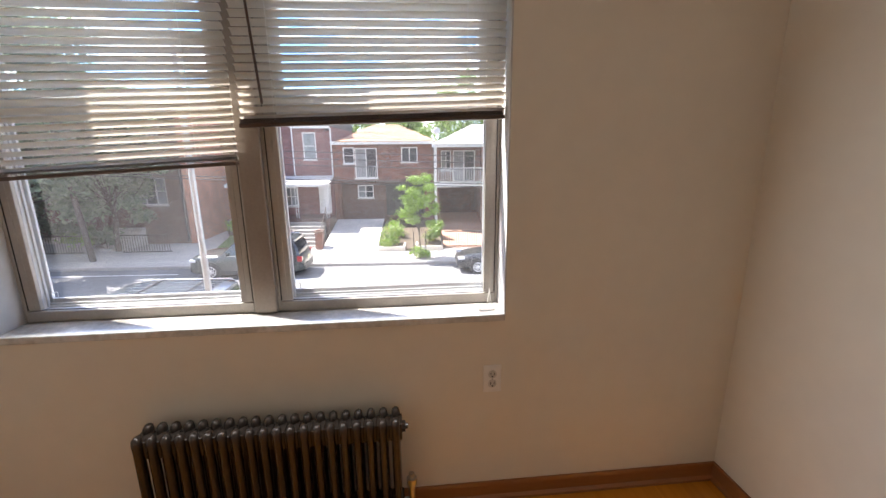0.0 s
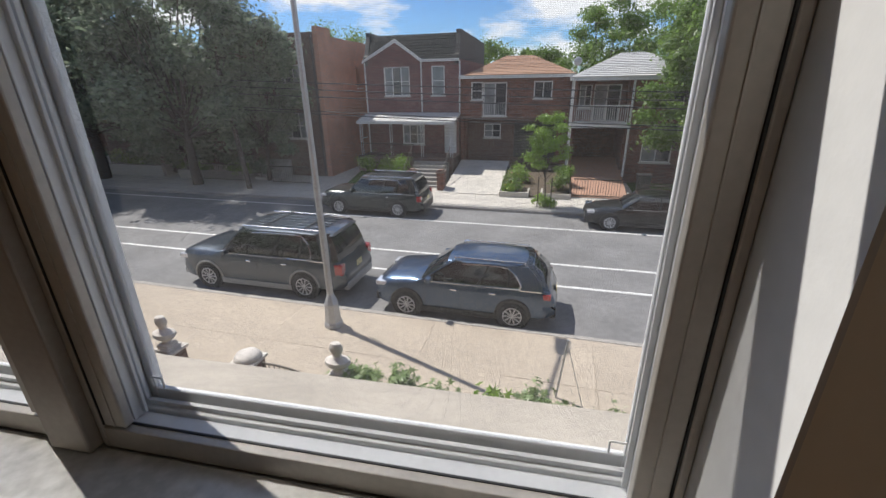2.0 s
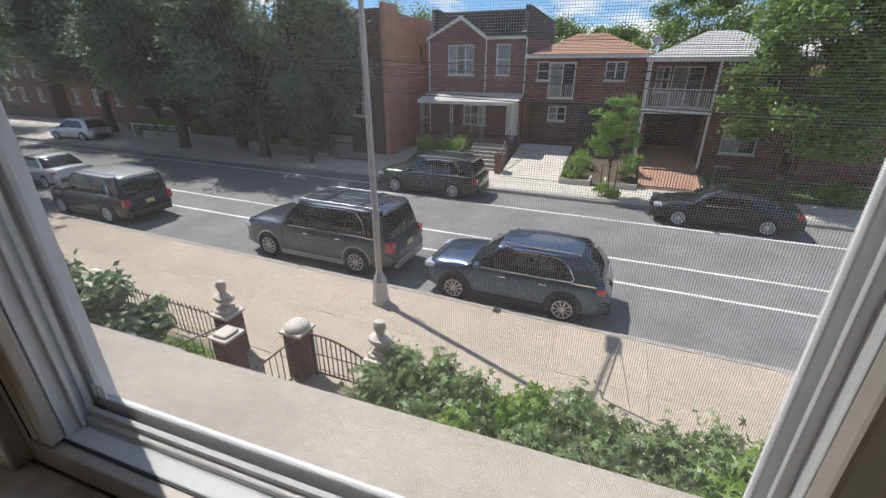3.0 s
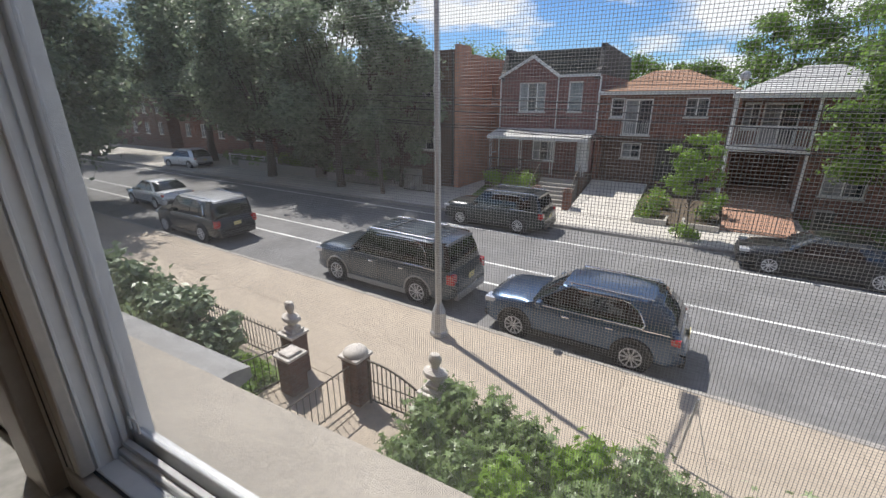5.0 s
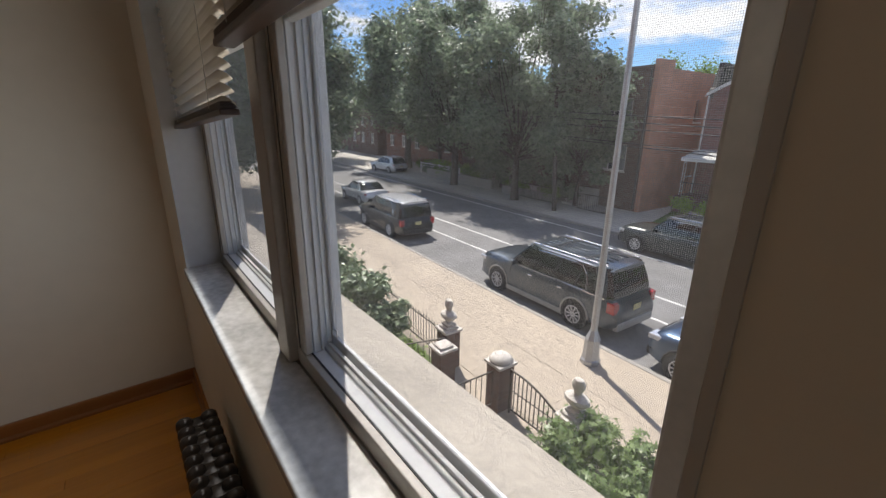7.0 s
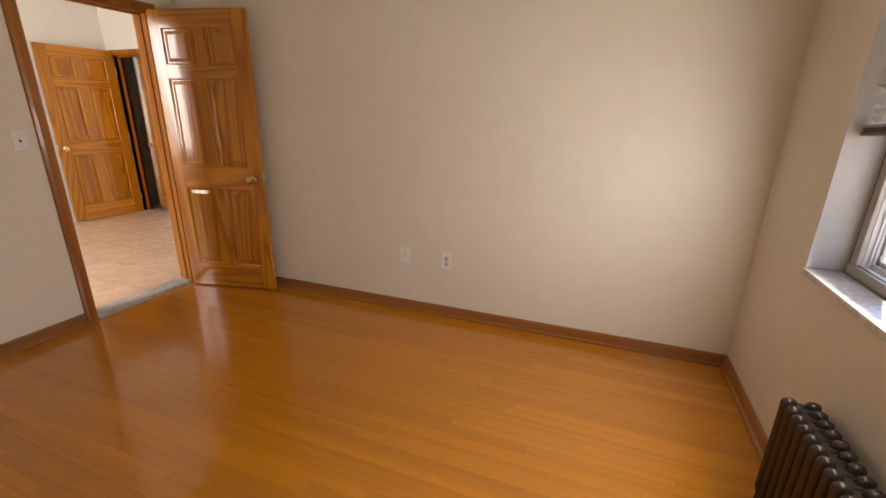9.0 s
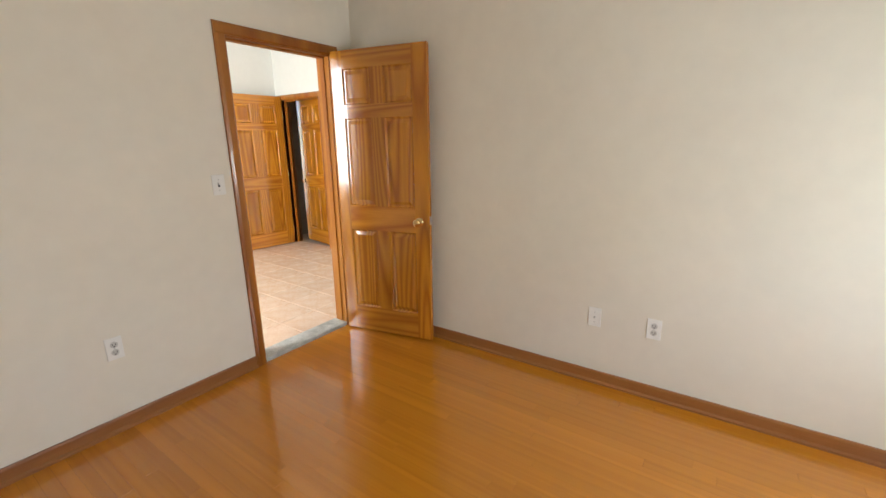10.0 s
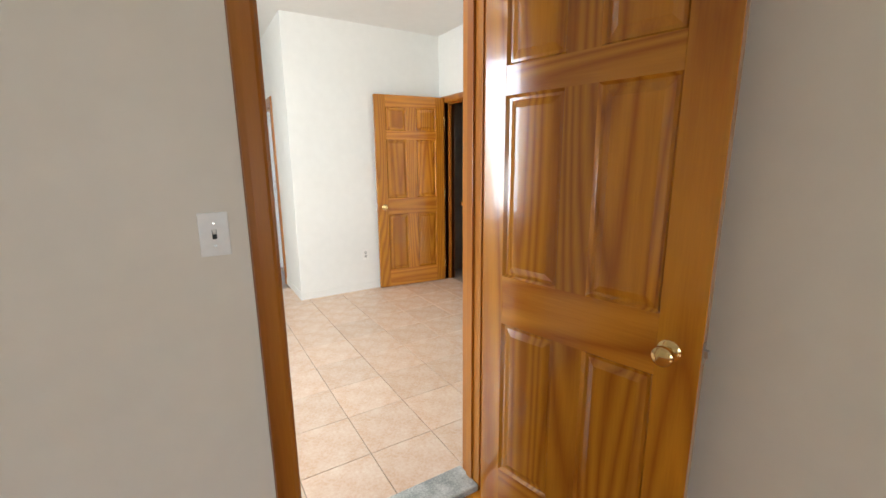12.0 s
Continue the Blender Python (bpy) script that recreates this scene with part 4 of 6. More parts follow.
for u in (-12.5, -6.6):
    bm = B()
    prism(bm, [(F - 0.02, 2.6), (F - 0.02, 3.1), (F + 0.16, 3.2), (F + 0.62, 4.3), (F + 0.62, 4.52), (F + 1.2, 4.52), (F + 9, 4.35), (F + 9, 2.6)], 0, u, u + 0.28)
    bmesh.ops.recalc_face_normals(bm, faces=bm.faces)
    part("parapet", bm, DKWALL, h1, "dark coped party wall")
bm = B()
prism(bm, [(-12.62, 2.72), (-12.55, 2.9), (-10.33, 4.06), (-8.66, 2.9), (-8.72, 2.76), (-10.33, 3.86)], 1, F - 0.12, F - 0.01)
box(bm, -8.72, -6.3, F - 0.14, F - 0.01, 2.74, 2.88)
bmesh.ops.recalc_face_normals(bm, faces=bm.faces)
part("verge_trim", bm, TRIMW, h1, "white verge and gutter")
for u in (-8.68, -6.25, -12.42):
    bm = B()
    rod(bm, (u, F - 0.07, -0.2 if u > -12 else -3.6), (u, F - 0.07, 2.75), 0.045, 8)
    part("downspout", bm, TRIMW, h1)
hwindow(h1, *H1[0], F + 0.1, 2)
hwindow(h1, *H1[1], F + 0.1, 0)
hwindow(h1, *H1[2], F + 0.1, 2)
bm = B()
box(bm, -7.28, -6.49, F + 0.08, F + 0.13, -2.72, -0.77)
for x in (-7.2, -6.88):
    for z in (-2.55, -1.75, -1.2):
        box(bm, x, x + 0.28, F + 0.06, F + 0.09, z, z + (0.65 if z < -2 else 0.4))
part("door", bm, TRIMW, h1, "white storm door")
bm = B()
prism(bm, [(F - 0.01, -0.22), (F - 0.01, -0.28), (24.75, -0.80), (24.75, -0.62), (24.82, -0.60)], 0, -12.5, -6.2)
bmesh.ops.recalc_face_normals(bm, faces=bm.faces)
awning = part("awning", bm, AWN, h1, "white ribbed metal porch awning")
bm = B()
prism(bm, [(F - 0.02, -0.20), (F - 0.02, -0.24), (24.8, -0.62), (24.8, -0.58)], 0, 0.0, 0.03)
bmesh.ops.recalc_face_normals(bm, faces=bm.faces)
rib = finish("rib", bm, AWN)
for k in range(28):
    ob = new("rib", rib)
    ob.parent = awning
    ob.matrix_basis = AT((-12.45 + k * 0.225, 0, 0))
for u in (-12.26, -10.26, -8.25, -6.39):
    bm = B()
    for dx in (-0.07, 0.07):
        rod(bm, (u + dx, 24.85, -2.75), (u + dx, 24.85, -0.7), 0.018, 6)
    for k in range(6):
        z = -2.6 + 0.33 * k
        rod(bm, (u - 0.07, 24.85, z), (u + 0.07, 24.85, z + 0.17), 0.01, 5)
    part("porch_post", bm, TRIMW, h1)
bm = B()
box(bm, -12.5, -6.25, 24.6, F, -4.3, -2.75)
part("porch", bm, BR3, h1, "brick porch base")
railing(h1, -12.3, -8.75, 24.72, -2.75, -1.95, 0.13, WROUGHT)
for k in range(7):
    bm = B()
    box(bm, -8.65, -6.5, 24.6 - 0.28 * (k + 1), 24.6 - 0.28 * k, -4.3, -2.95 - 0.18 * k, 0.01)
    part("porch_step", bm, KERB, h1)
for u in (-8.75, -6.4):
    bm = B()
    rod(bm, (u, 24.5, -2.0), (u, 22.7, -3.15), 0.025, 8)
    for k in range(10):
        t = k / 9
        rod(bm, (u, 24.5 - 1.8 * t, -2.85 - 1.2 * t), (u, 24.5 - 1.8 * t, -2.0 - 1.15 * t), 0.01, 6)
    part("stair_rail", bm, WROUGHT, h1)
for u in (-8.05, -6.35):
    p = othing("brick_pier", u, 22.2, FSW, "red brick gate pier with stone cap", "pier", "brick gate piers")
    bm = B()
    box(bm, -0.2, 0.2, -0.2, 0.2, 0, 0.95)
    part("shaft", bm, BR2, p)
    bm = B()
    box(bm, -0.25, 0.25, -0.25, 0.25, 0.95, 1.05, 0.02)
    box(bm, -0.15, 0.15, -0.15, 0.15, 1.05, 1.14, 0.03)
    part("cap", bm, BR3, p)

# low brick house with a terracotta roof and a garage
h2 = othing("house", 0, 0, 0, "red brick house with terracotta hip roof over a garage", "house", "row houses")
bm = B()
H2 = ((-5.55, -4.82, 0.51, 1.55), (-4.80, -3.36, -0.42, 1.5), (-1.8, -0.73, 0.58, 1.54), (-4.86, -3.78, -1.82, -0.94), (-2.95, -0.35, -3.05, -0.85))
wall_with_holes(bm, -6.2, 0.3, -4.3, 1.75, F, F + 0.3, H2[:3] + ((-6.0, -0.3, -4.3, -0.55),))
box(bm, -6.2, -5.9, F + 0.3, F + 8, -4.3, 1.75)
box(bm, 0.0, 0.3, F + 0.3, F + 8, -4.3, 1.75)
part("wall", bm, BR2, h2)
# recess shade put into the colour: dark brick below the red upper wall
bm = B()
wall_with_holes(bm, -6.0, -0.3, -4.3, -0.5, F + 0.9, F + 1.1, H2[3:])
part("ground_floor_wall", bm, BR3, h2, "brick wall under the overhang, darkened for the shade there")
hwindow(h2, *H2[0], F + 0.1, 0, DGLASS)
hwindow(h2, *H2[1], F + 0.1, 1, None, False)
hwindow(h2, *H2[2], F + 0.1, 1, DGLASS)
hwindow(h2, *H2[3], F + 1.0, 1)
bm = B()
box(bm, -2.95, -0.35, F + 1.0, F + 1.05, -3.05, -0.85)
for k in range(4):
    box(bm, -2.9, -0.4, F + 0.98, F + 1.0, -3.0 + 0.55 * k, -2.52 + 0.55 * k, 0.005)
part("garage_door", bm, DKWALL, h2, "dark panelled garage door")
bm = B()
box(bm, -6.25, 0.4, F - 0.35, F + 0.1, 1.72, 1.92)
part("fascia", bm, TRIMW, h2, "white gutter and soffit")
hip_roof(h2, -5.9, 0.5, F - 0.4, F + 7.5, 1.9, (-3.9, -2.2, F + 3.6), 3.12, SHINGR)
railing(h2, -4.85, -3.3, F - 0.25, -0.45, 0.35, 0.11, TRIMW, "balconet")
bm = B()
box(bm, -6.2, 0.3, F - 0.04, F, -0.62, -0.5)
part("belt_course", bm, BR3, h2)
bm = B()
rod(bm, (0.36, F - 0.1, -3.4), (0.36, F - 0.1, 1.75), 0.04, 8)
part("downspout", bm, TRIMW, h2)

# house with a white balcony over a carport
h3 = othing("house", 0, 0, 0, "brick house with grey hip roof and white balcony over a carport", "house", "row houses")
V3 = 26.0
bm = B()
wall_with_holes(bm, 0.45, 3.55, -0.8, 1.6, V3 + 1.0, V3 + 1.25, ((0.8, 1.5, 0.0, 1.3), (1.6, 3.1, -0.75, 1.3)))
wall_with_holes(bm, 3.55, 7.2, -4.3, 1.6, V3, V3 + 0.3, ((4.4, 6.2, 0.2, 1.3), (4.4, 6.0, -2.9, -1.4)))
box(bm, 0.4, 0.65, V3, V3 + 8, -4.3, 1.6)
box(bm, 3.4, 3.55, V3 + 0.3, V3 + 8, -4.3, 1.6)
box(bm, 0.65, 3.4, V3 + 4.0, V3 + 4.2, -4.3, -0.8)
part("wall", bm, BR2, h3)
hwindow(h3, 0.8, 1.5, 0.0, 1.3, V3 + 1.1, 1)
hwindow(h3, 1.6, 3.1, -0.75, 1.3, V3 + 1.1, 1, None, False)
hwindow(h3, 4.4, 6.2, 0.2, 1.3, V3 + 0.1, 1)
hwindow(h3, 4.4, 6.0, -2.9, -1.4, V3 + 0.1, 1)
bm = B()
box(bm, 0.35, 3.55, V3 - 0.9, V3 + 1.2, -0.95, -0.72, 0.01)
part("balcony", bm, TRIMW, h3, "white balcony slab")
railing(h3, 0.4, 3.5, V3 - 0.85, -0.68, 0.26, 0.11, TRIMW, "balcony_rail", 0.03)
for u in (0.42, 3.48):
    bm = B()
    rod(bm, (u, V3 - 0.82, -3.6), (u, V3 - 0.82, 1.6), 0.06, 10)
    part("column", bm, TRIMW, h3)
bm = B()
box(bm, 0.2, 7.4, V3 - 1.1, V3 + 0.2, 1.5, 1.7)
part("fascia", bm, TRIMW, h3, "white gutter and soffit")
hip_roof(h3, 0.2, 7.4, V3 - 1.15, V3 + 8, 1.68, (3.1, 4.4, V3 + 3.3), 3.05, SHINGG)
# dish on the roof
bm = B()
vs = ball(bm, (0, 0, 0), 0.24, 1, 0.25, 1, 14, 8)
rod(bm, (0, 0.05, -0.1), (0.0, 0.1, -0.75), 0.02, 6)
solid("satellite_dish", bm, GALV, "grey satellite dish on a roof edge", "satellite dish", m=OUT @ AT((0.55, F + 0.4, 2.55)), smooth=True)

# tall brick building with an orange side wall
h4 = othing("house", 0, 0, 0, "dark brick building with a plain orange side wall", "house", "row houses")
VA, UA = 24.5, -14.45
bm = B()
HA = ((-17.7, -15.8, -1.75, -0.1), (-17.7, -15.8, 1.2, 2.7), (-20.9, -19.3, -1.75, -0.1), (-20.9, -19.3, 1.2, 2.7))
wall_with_holes(bm, -22.5, UA - 0.3, -4.3, 4.45, VA, VA + 0.3, HA)
part("wall", bm, BR3, h4)
for hA in HA:
    hwindow(h4, *hA, VA + 0.1, 2)
bm = B()
box(bm, UA - 0.3, UA, VA, VA + 1.6, -4.3, 4.75)
def side_wall(bm, holes):
    vs_ = sorted({VA + 1.6, VA + 14, *(h[0] for h in holes), *(h[1] for h in holes)})
    for a, b in zip(vs_, vs_[1:]):
        hs = [h for h in holes if h[0] < (a + b) / 2 < h[1]]
        zc = -4.3
        for h in hs:
            box(bm, UA - 0.3, UA, a, b, zc, h[2])
            zc = h[3]
        box(bm, UA - 0.3, UA, a, b, zc, 4.3)
SH = ((29.3, 30.2, 1.3, 2.7), (32.6, 33.4, 1.3, 2.7), (29.6, 30.3, -2.2, -1.2))
side_wall(bm, SH)
box(bm, -22.5, UA - 0.3, VA + 13.7, VA + 14, -4.3, 4.3)
part("side_wall", bm, ORANGE, h4, "orange brick side wall")
for a, b, c, d in SH:
    bm = B()
    box(bm, UA - 0.2, UA - 0.12, a, b, c, d)
    box(bm, UA - 0.12, UA + 0.02, a - 0.06, b + 0.06, c - 0.08, c)
    w = part("window", bm, TRIMW, h4)
    bm = B()
    box(bm, UA - 0.119, UA - 0.11, a + 0.07, b - 0.07, c + 0.07, d - 0.07)
    part("pane", bm, DGLASS, w)
bm = B()
box(bm, -22.5, UA - 0.05, VA + 0.3, VA + 14, 3.9, 4.1)
part("roof", bm, DKWALL, h4)
bm = B()
rod(bm, (UA - 0.4, VA - 0.1, -4), (UA - 0.4, VA - 0.1, 4.3), 0.06, 8)
part("downspout", bm, DKWALL, h4)
for k in range(6):
    bm = B()
    box(bm, -19.0, -17.4, VA - 0.3 * (k + 1), VA - 0.3 * k, -4.3, -3.1 - 0.18 * k)
    part("stoop_step", bm, CONC2, h4)

# houses farther along, seen between the trees
for u0, u1, v, zt, wm, lab in ((-36.5, -25.0, 27.0, 2.2, BR3, "dark brick house half hidden by trees"), (-56, -39, 28.0, 3.4, BR2, "brick house half hidden by trees"), (-80, -59, 28.0, 4.0, BR3, "dark house far along the street"), (8.0, 15.0, 26.5, 2.0, BR2, "brick house beside a leafy tree")):
    h = othing("house", 0, 0, 0, lab, "house", "row houses")
    n = max(2, int((u1 - u0) / 3.2))
    holes = []
    for k in range(n):
        c = u0 + (u1 - u0) * (k + 0.5) / n
        holes += [(c - 0.6, c + 0.6, -2.4, -0.9), (c - 0.6, c + 0.6, 0.2, 1.5)]
    bm = B()
    wall_with_holes(bm, u0, u1, -4.3, zt, v, v + 0.3, holes)
    box(bm, u0, u0 + 0.3, v + 0.3, v + 9, -4.3, zt)
    box(bm, u1 - 0.3, u1, v + 0.3, v + 9, -4.3, zt)
    part("wall", bm, wm, h)
    for hh in holes:
        hwindow(h, *hh, v + 0.1, 1)
    hip_roof(h, u0 - 0.4, u1 + 0.4, v - 0.4, v + 9, zt, (u0 + 4, u1 - 4, v + 4.3), zt + 1.7, SHINGG)

# ---- cars ----
TYRE = mat("tyre_rubber", (0.025, 0.025, 0.026), 0.75, vary=0.1)
RIM = mat("alloy_rim", (0.66, 0.66, 0.67), 0.38, 0.6, vary=0.05)
CGLASS = mat("car_glass", (0.018, 0.022, 0.025), 0.03, vary=0.1, spec=0.9)
CHROME = mat("chrome_trim", (0.75, 0.76, 0.78), 0.15, 1.0, vary=0.03)
LAMP = mat("headlamp", (0.65, 0.67, 0.70), 0.1, 0.3, vary=0.05, coat=1.0)
TAIL = mat("tail_lamp", (0.42, 0.015, 0.02), 0.15, vary=0.1, coat=1.0)
PLATEM = mat("licence_plate", (0.70, 0.62, 0.30), 0.5)


def paint(name, color, metal=0.2, rough=0.28):
    return mat(name, color, rough, metal, vary=0.04, scale=3, coat=0.9, spec=0.4)


def loft(bm, rings, close=True):
    rows = [[bm.verts.new(p) for p in r] for r in rings]
    n = len(rows[0])
    for a, b in zip(rows, rows[1:]):
        for k in range(n if close else n - 1):
            bm.faces.new((a[k], a[(k + 1) % n], b[(k + 1) % n], b[k]))
    if close:
        bm.faces.new(list(reversed(rows[0])))
        bm.faces.new(rows[-1])
    bmesh.ops.recalc_face_normals(bm, faces=bm.faces)


def lerp(pts, x):
    for (a, p), (b, q) in zip(pts, pts[1:]):
        if x <= b:
            t = (x - a) / (b - a) if b > a else 0
            t = t * t * (3 - 2 * t) * 0.5 + t * 0.5
            return p + (q - p) * t
    return pts[-1][1]


def wheel_meshes(r, spokes):
    bm = B()
    prof = [(r * 0.62, -0.1), (r * 0.86, -0.11), (r * 0.97, -0.09), (r, -0.05), (r, 0.05), (r * 0.97, 0.09), (r * 0.86, 0.11), (r * 0.62, 0.1)]
    lathe(bm, prof, 26, Matrix.Rotation(radians(90), 4, "X"))
    tyre = finish("tyre", bm, TYRE, True)
    bm = B()
    lathe(bm, [(r * 0.60, -0.095), (r * 0.665, -0.118), (r * 0.63, -0.121), (r * 0.57, -0.10), (r * 0.55, -0.06), (r * 0.1, -0.055), (r * 0.02, -0.06)], 24, Matrix.Rotation(radians(90), 4, "X") @ Matrix.Diagonal((1, 1, -1, 1)))
    bmesh.ops.recalc_face_normals(bm, faces=bm.faces)
    dish = finish("rim_back", bm, BLACKP, True)
    bm = B()
    for k in range(2 * spokes):
        a = math.pi * k / spokes
        rod(bm, (0.04 * math.cos(a), -0.107, 0.04 * math.sin(a)), (r * 0.62 * math.cos(a), -0.113, r * 0.62 * math.sin(a)), 0.017, 6, 0.021)
    for k in range(28):
        a, b = 2 * math.pi * k / 28, 2 * math.pi * (k + 1) / 28
        rod(bm, (r * 0.63 * math.cos(a), -0.115, r * 0.63 * math.sin(a)), (r * 0.63 * math.cos(b), -0.115, r * 0.63 * math.sin(b)), 0.016, 6)
    rod(bm, (0, -0.085, 0), (0, -0.12, 0), 0.05, 12)
    bmesh.ops.create_cone(bm, cap_ends=False, segments=28, radius1=r * 0.64, radius2=r * 0.61, depth=0.03, matrix=AT((0, -0.108, 0)) @ Matrix.Rotation(radians(90), 4, "X"))
    rim = finish("rim", bm, RIM, True)
    return tyre, dish, rim


def car(u, v, L, W, H, label, body_mat, kind="suv", wb=None, axle=None, r=0.36, clad=None, rails=True, group="parked cars", belt=None, turn=0.0, spokes=5, boxy=0.0, lit_roof_mat=None):
    """Parked car; local x runs from the front bumper back, y is across (near side -), z up."""
    c = othing("parked_car", u, v, G, label, "car", group, turn)
    hw = W / 2
    belt = belt or H * (0.62 - 0.03 * boxy)
    wb = wb or L * 0.585
    ax = axle or L * 0.195
    clr = 0.22
    if kind == "suv":
        hood = [(0.0, belt * 0.66), (0.03, belt * 0.86), (0.08, belt * 0.95), (0.27, belt * 1.02), (0.33, belt * 1.03), (0.9, belt * 1.04), (0.965, belt * 1.0), (1.0, belt * 0.72)]
        cowl, wst, rgt, rgb = 0.255 + 0.02 * boxy, 0.43 - 0.03 * boxy, 0.865 + 0.075 * boxy, 0.97
        hood[:3] = [(0.0, belt * (0.66 + 0.1 * boxy)), (0.03, belt * (0.86 + 0.1 * boxy)), (0.08, belt * (0.95 + 0.06 * boxy))]
    else:
        hood = [(0.0, belt * 0.62), (0.03, belt * 0.8), (0.1, belt * 0.9), (0.28, belt * 1.01), (0.35, belt * 1.03), (0.82, belt * 1.07), (0.96, belt * 1.06), (1.0, belt * 0.8)]
        cowl, wst, rgt, rgb = 0.27, 0.42, 0.70, 0.86
    width = [(0.0, 0.78), (0.03, 0.90), (0.10, 0.985), (0.25, 1.0), (0.8, 1.0), (0.93, 0.97), (0.985, 0.92), (1.0, 0.84)]
    low = [(0.0, clr + 0.08), (0.06, clr), (0.94, clr + 0.03), (1.0, clr + 0.16)]
    rings = []
    N = 30
    for k in range(N + 1):
        t = k / N
        x, w, zt, zb = t * L, hw * lerp(width, t), lerp(hood, t), lerp(low, t)
        zs = zt - 0.085 if cowl - 0.02 > t or t > rgb else zt - 0.02
        sec = [(0.0, zb), (w * 0.86, zb), (w * 0.975, zb + 0.09), (w * 0.995, zb + 0.25), (w, (zb + zs) * 0.52), (w * 0.985, zs - 0.08), (w * 0.955, zs), (w * 0.84, zt), (w * 0.4, zt + 0.022), (0.0, zt + 0.028)]
        rings.append([(x, -y, z) for y, z in sec] + [(x, y, z) for y, z in reversed(sec[1:-1])])
    bm = B()
    loft(bm, rings)
    body = part("body", bm, body_mat, c, smooth=True)
    # glasshouse
    zb, zr = belt * 0.99, H - 0.055
    def xs(f):
        e = f ** 1.15
        return (cowl + (wst - cowl) * e) * L, (rgb + (rgt - rgb) * f ** 1.6) * L
    def wid(f):
        return hw * (0.955 - (0.20 - 0.08 * boxy) * f ** 1.25)
    rings = []
    for f in (0, 0.25, 0.5, 0.75, 1.0):
        x0, x1 = xs(f)
        w = wid(f)
        z = zb + (zr - zb) * f
        rings.append([(x0 + 0.06, -w * 0.86, z), (x0 + 0.17, -w, z), (x1 - 0.16, -w * 0.985, z), (x1 - 0.03, -w * 0.86, z), (x1, 0, z), (x1 - 0.03, w * 0.86, z), (x1 - 0.16, w * 0.985, z), (x0 + 0.17, w, z), (x0 + 0.06, w * 0.86, z), (x0, 0, z)])
    bm = B()
    loft(bm, rings)
    part("glasshouse", bm, CGLASS, c, "dark tinted glass", smooth=True)
    x0, x1 = xs(1.0)
    w = wid(1.0)
    rings = []
    for k in range(13):
        t = k / 12
        x = x0 - 0.05 + (x1 - x0 + 0.10) * t
        e = 1 - (abs(2 * t - 1)) ** 5 * 0.14
        drop = (0.05 + 0.10 * (1 - boxy) * max(0.0, t - 0.35)) * (2 * t - 1) ** 2 if kind == "suv" else 0.075 * (2 * t - 1) ** 2
        top = H - drop * 0.9
        sec = [(0.0, top - 0.09), (w * e * 1.0, top - 0.085), (w * e * 1.02, top - 0.045), (w * e * 0.9, top - 0.008), (w * e * 0.5, top + 0.012), (0.0, top + 0.016)]
        rings.append([(x, -y, z) for y, z in sec] + [(x, y, z) for y, z in reversed(sec[1:-1])])
    bm = B()
    loft(bm, rings)
    part("roof", bm, lit_roof_mat or body_mat, c, smooth=True)
    if boxy > 0.6 and lit_roof_mat is None:
        for fy in (-0.55, -0.28, 0.0, 0.28, 0.55):
            bm = B()
            box(bm, x0 + 0.3, x1 - 0.3, w * fy - 0.018, w * fy + 0.018, H - 0.03, H + 0.022, 0.006)
            part("roof_rib", bm, body_mat, c)
        for fx in (0.28, 0.72):
            bm = B()
            box(bm, x0 + (x1 - x0) * fx - 0.025, x0 + (x1 - x0) * fx + 0.025, -w * 0.88, w * 0.88, H + 0.03, H + 0.055, 0.008)
            part("roof_crossbar", bm, BLACKP, c)
    # pillars
    if kind == "suv":
        pil = ((0.0, 0.0, 0.05), (0.46, 0.50, 0.045), (0.70, 0.735, 0.047), (0.95, 0.95, 0.3) if boxy else (0.905, 0.885, 0.52))
    else:
        pil = ((0.0, 0.0, 0.05), (0.47, 0.52, 0.04), (0.90, 0.9, 0.2))
    for s in (-1, 1):
        for fb, ft, wd in pil:
            bm = B()
            strips = []
            for f in (0, 0.25, 0.5, 0.75, 1.0):
                a0, a1 = xs(f)
                fr = fb + (ft - fb) * f
                xc = a0 + 0.13 + (a1 - a0 - 0.26) * fr
                yy = wid(f) * (1.0 - 0.015 * fr) + 0.006
                z = zb + (zr - zb) * f
                strips.append([(xc - wd * 0.5, s * yy, z), (xc + wd * 0.5, s * yy, z), (xc + wd * 0.5, s * (yy - 0.04), z), (xc - wd * 0.5, s * (yy - 0.04), z)])
            loft(bm, strips)
            part("pillar", bm, body_mat if wd > 0.048 else BLACKP, c)
        bm = B()
        a0, a1 = xs(0.0)
        box(bm, a0 + 0.2, a1 - 0.2, s * (hw * 0.957), s * (hw * 0.957 + 0.008), zb - 0.012, zb + 0.012)
        part("belt_trim", bm, CHROME, c)
        if rails:
            bm = B()
            line = [(0.90, 0.16), (0.93, 0.3), (0.935, 0.5), (0.93, 0.66), (0.88, 0.74), (0.6, 0.80), (0.2, 0.82), (0.03, 0.80), (0.02, 0.6)]
            pts = []
            for f, fr in line:
                b0, b1 = xs(f)
                pts.append(Vector((b0 + 0.13 + (b1 - b0 - 0.26) * fr, s * (wid(f) + 0.004), zb + (zr - zb) * f)))
            for p, q in zip(pts, pts[1:]):
                rod(bm, p, q, 0.016, 6)
            part("window_trim", bm, CHROME, c)
        for fx in (0.30, 0.505, 0.72):
            bm = B()
            x = L * fx
            box(bm, x, x + 0.008, s * (hw * 0.99), s * (hw * 1.003), clr + 0.2, belt * 0.95)
            part("door_seam", bm, BLACKP, c)
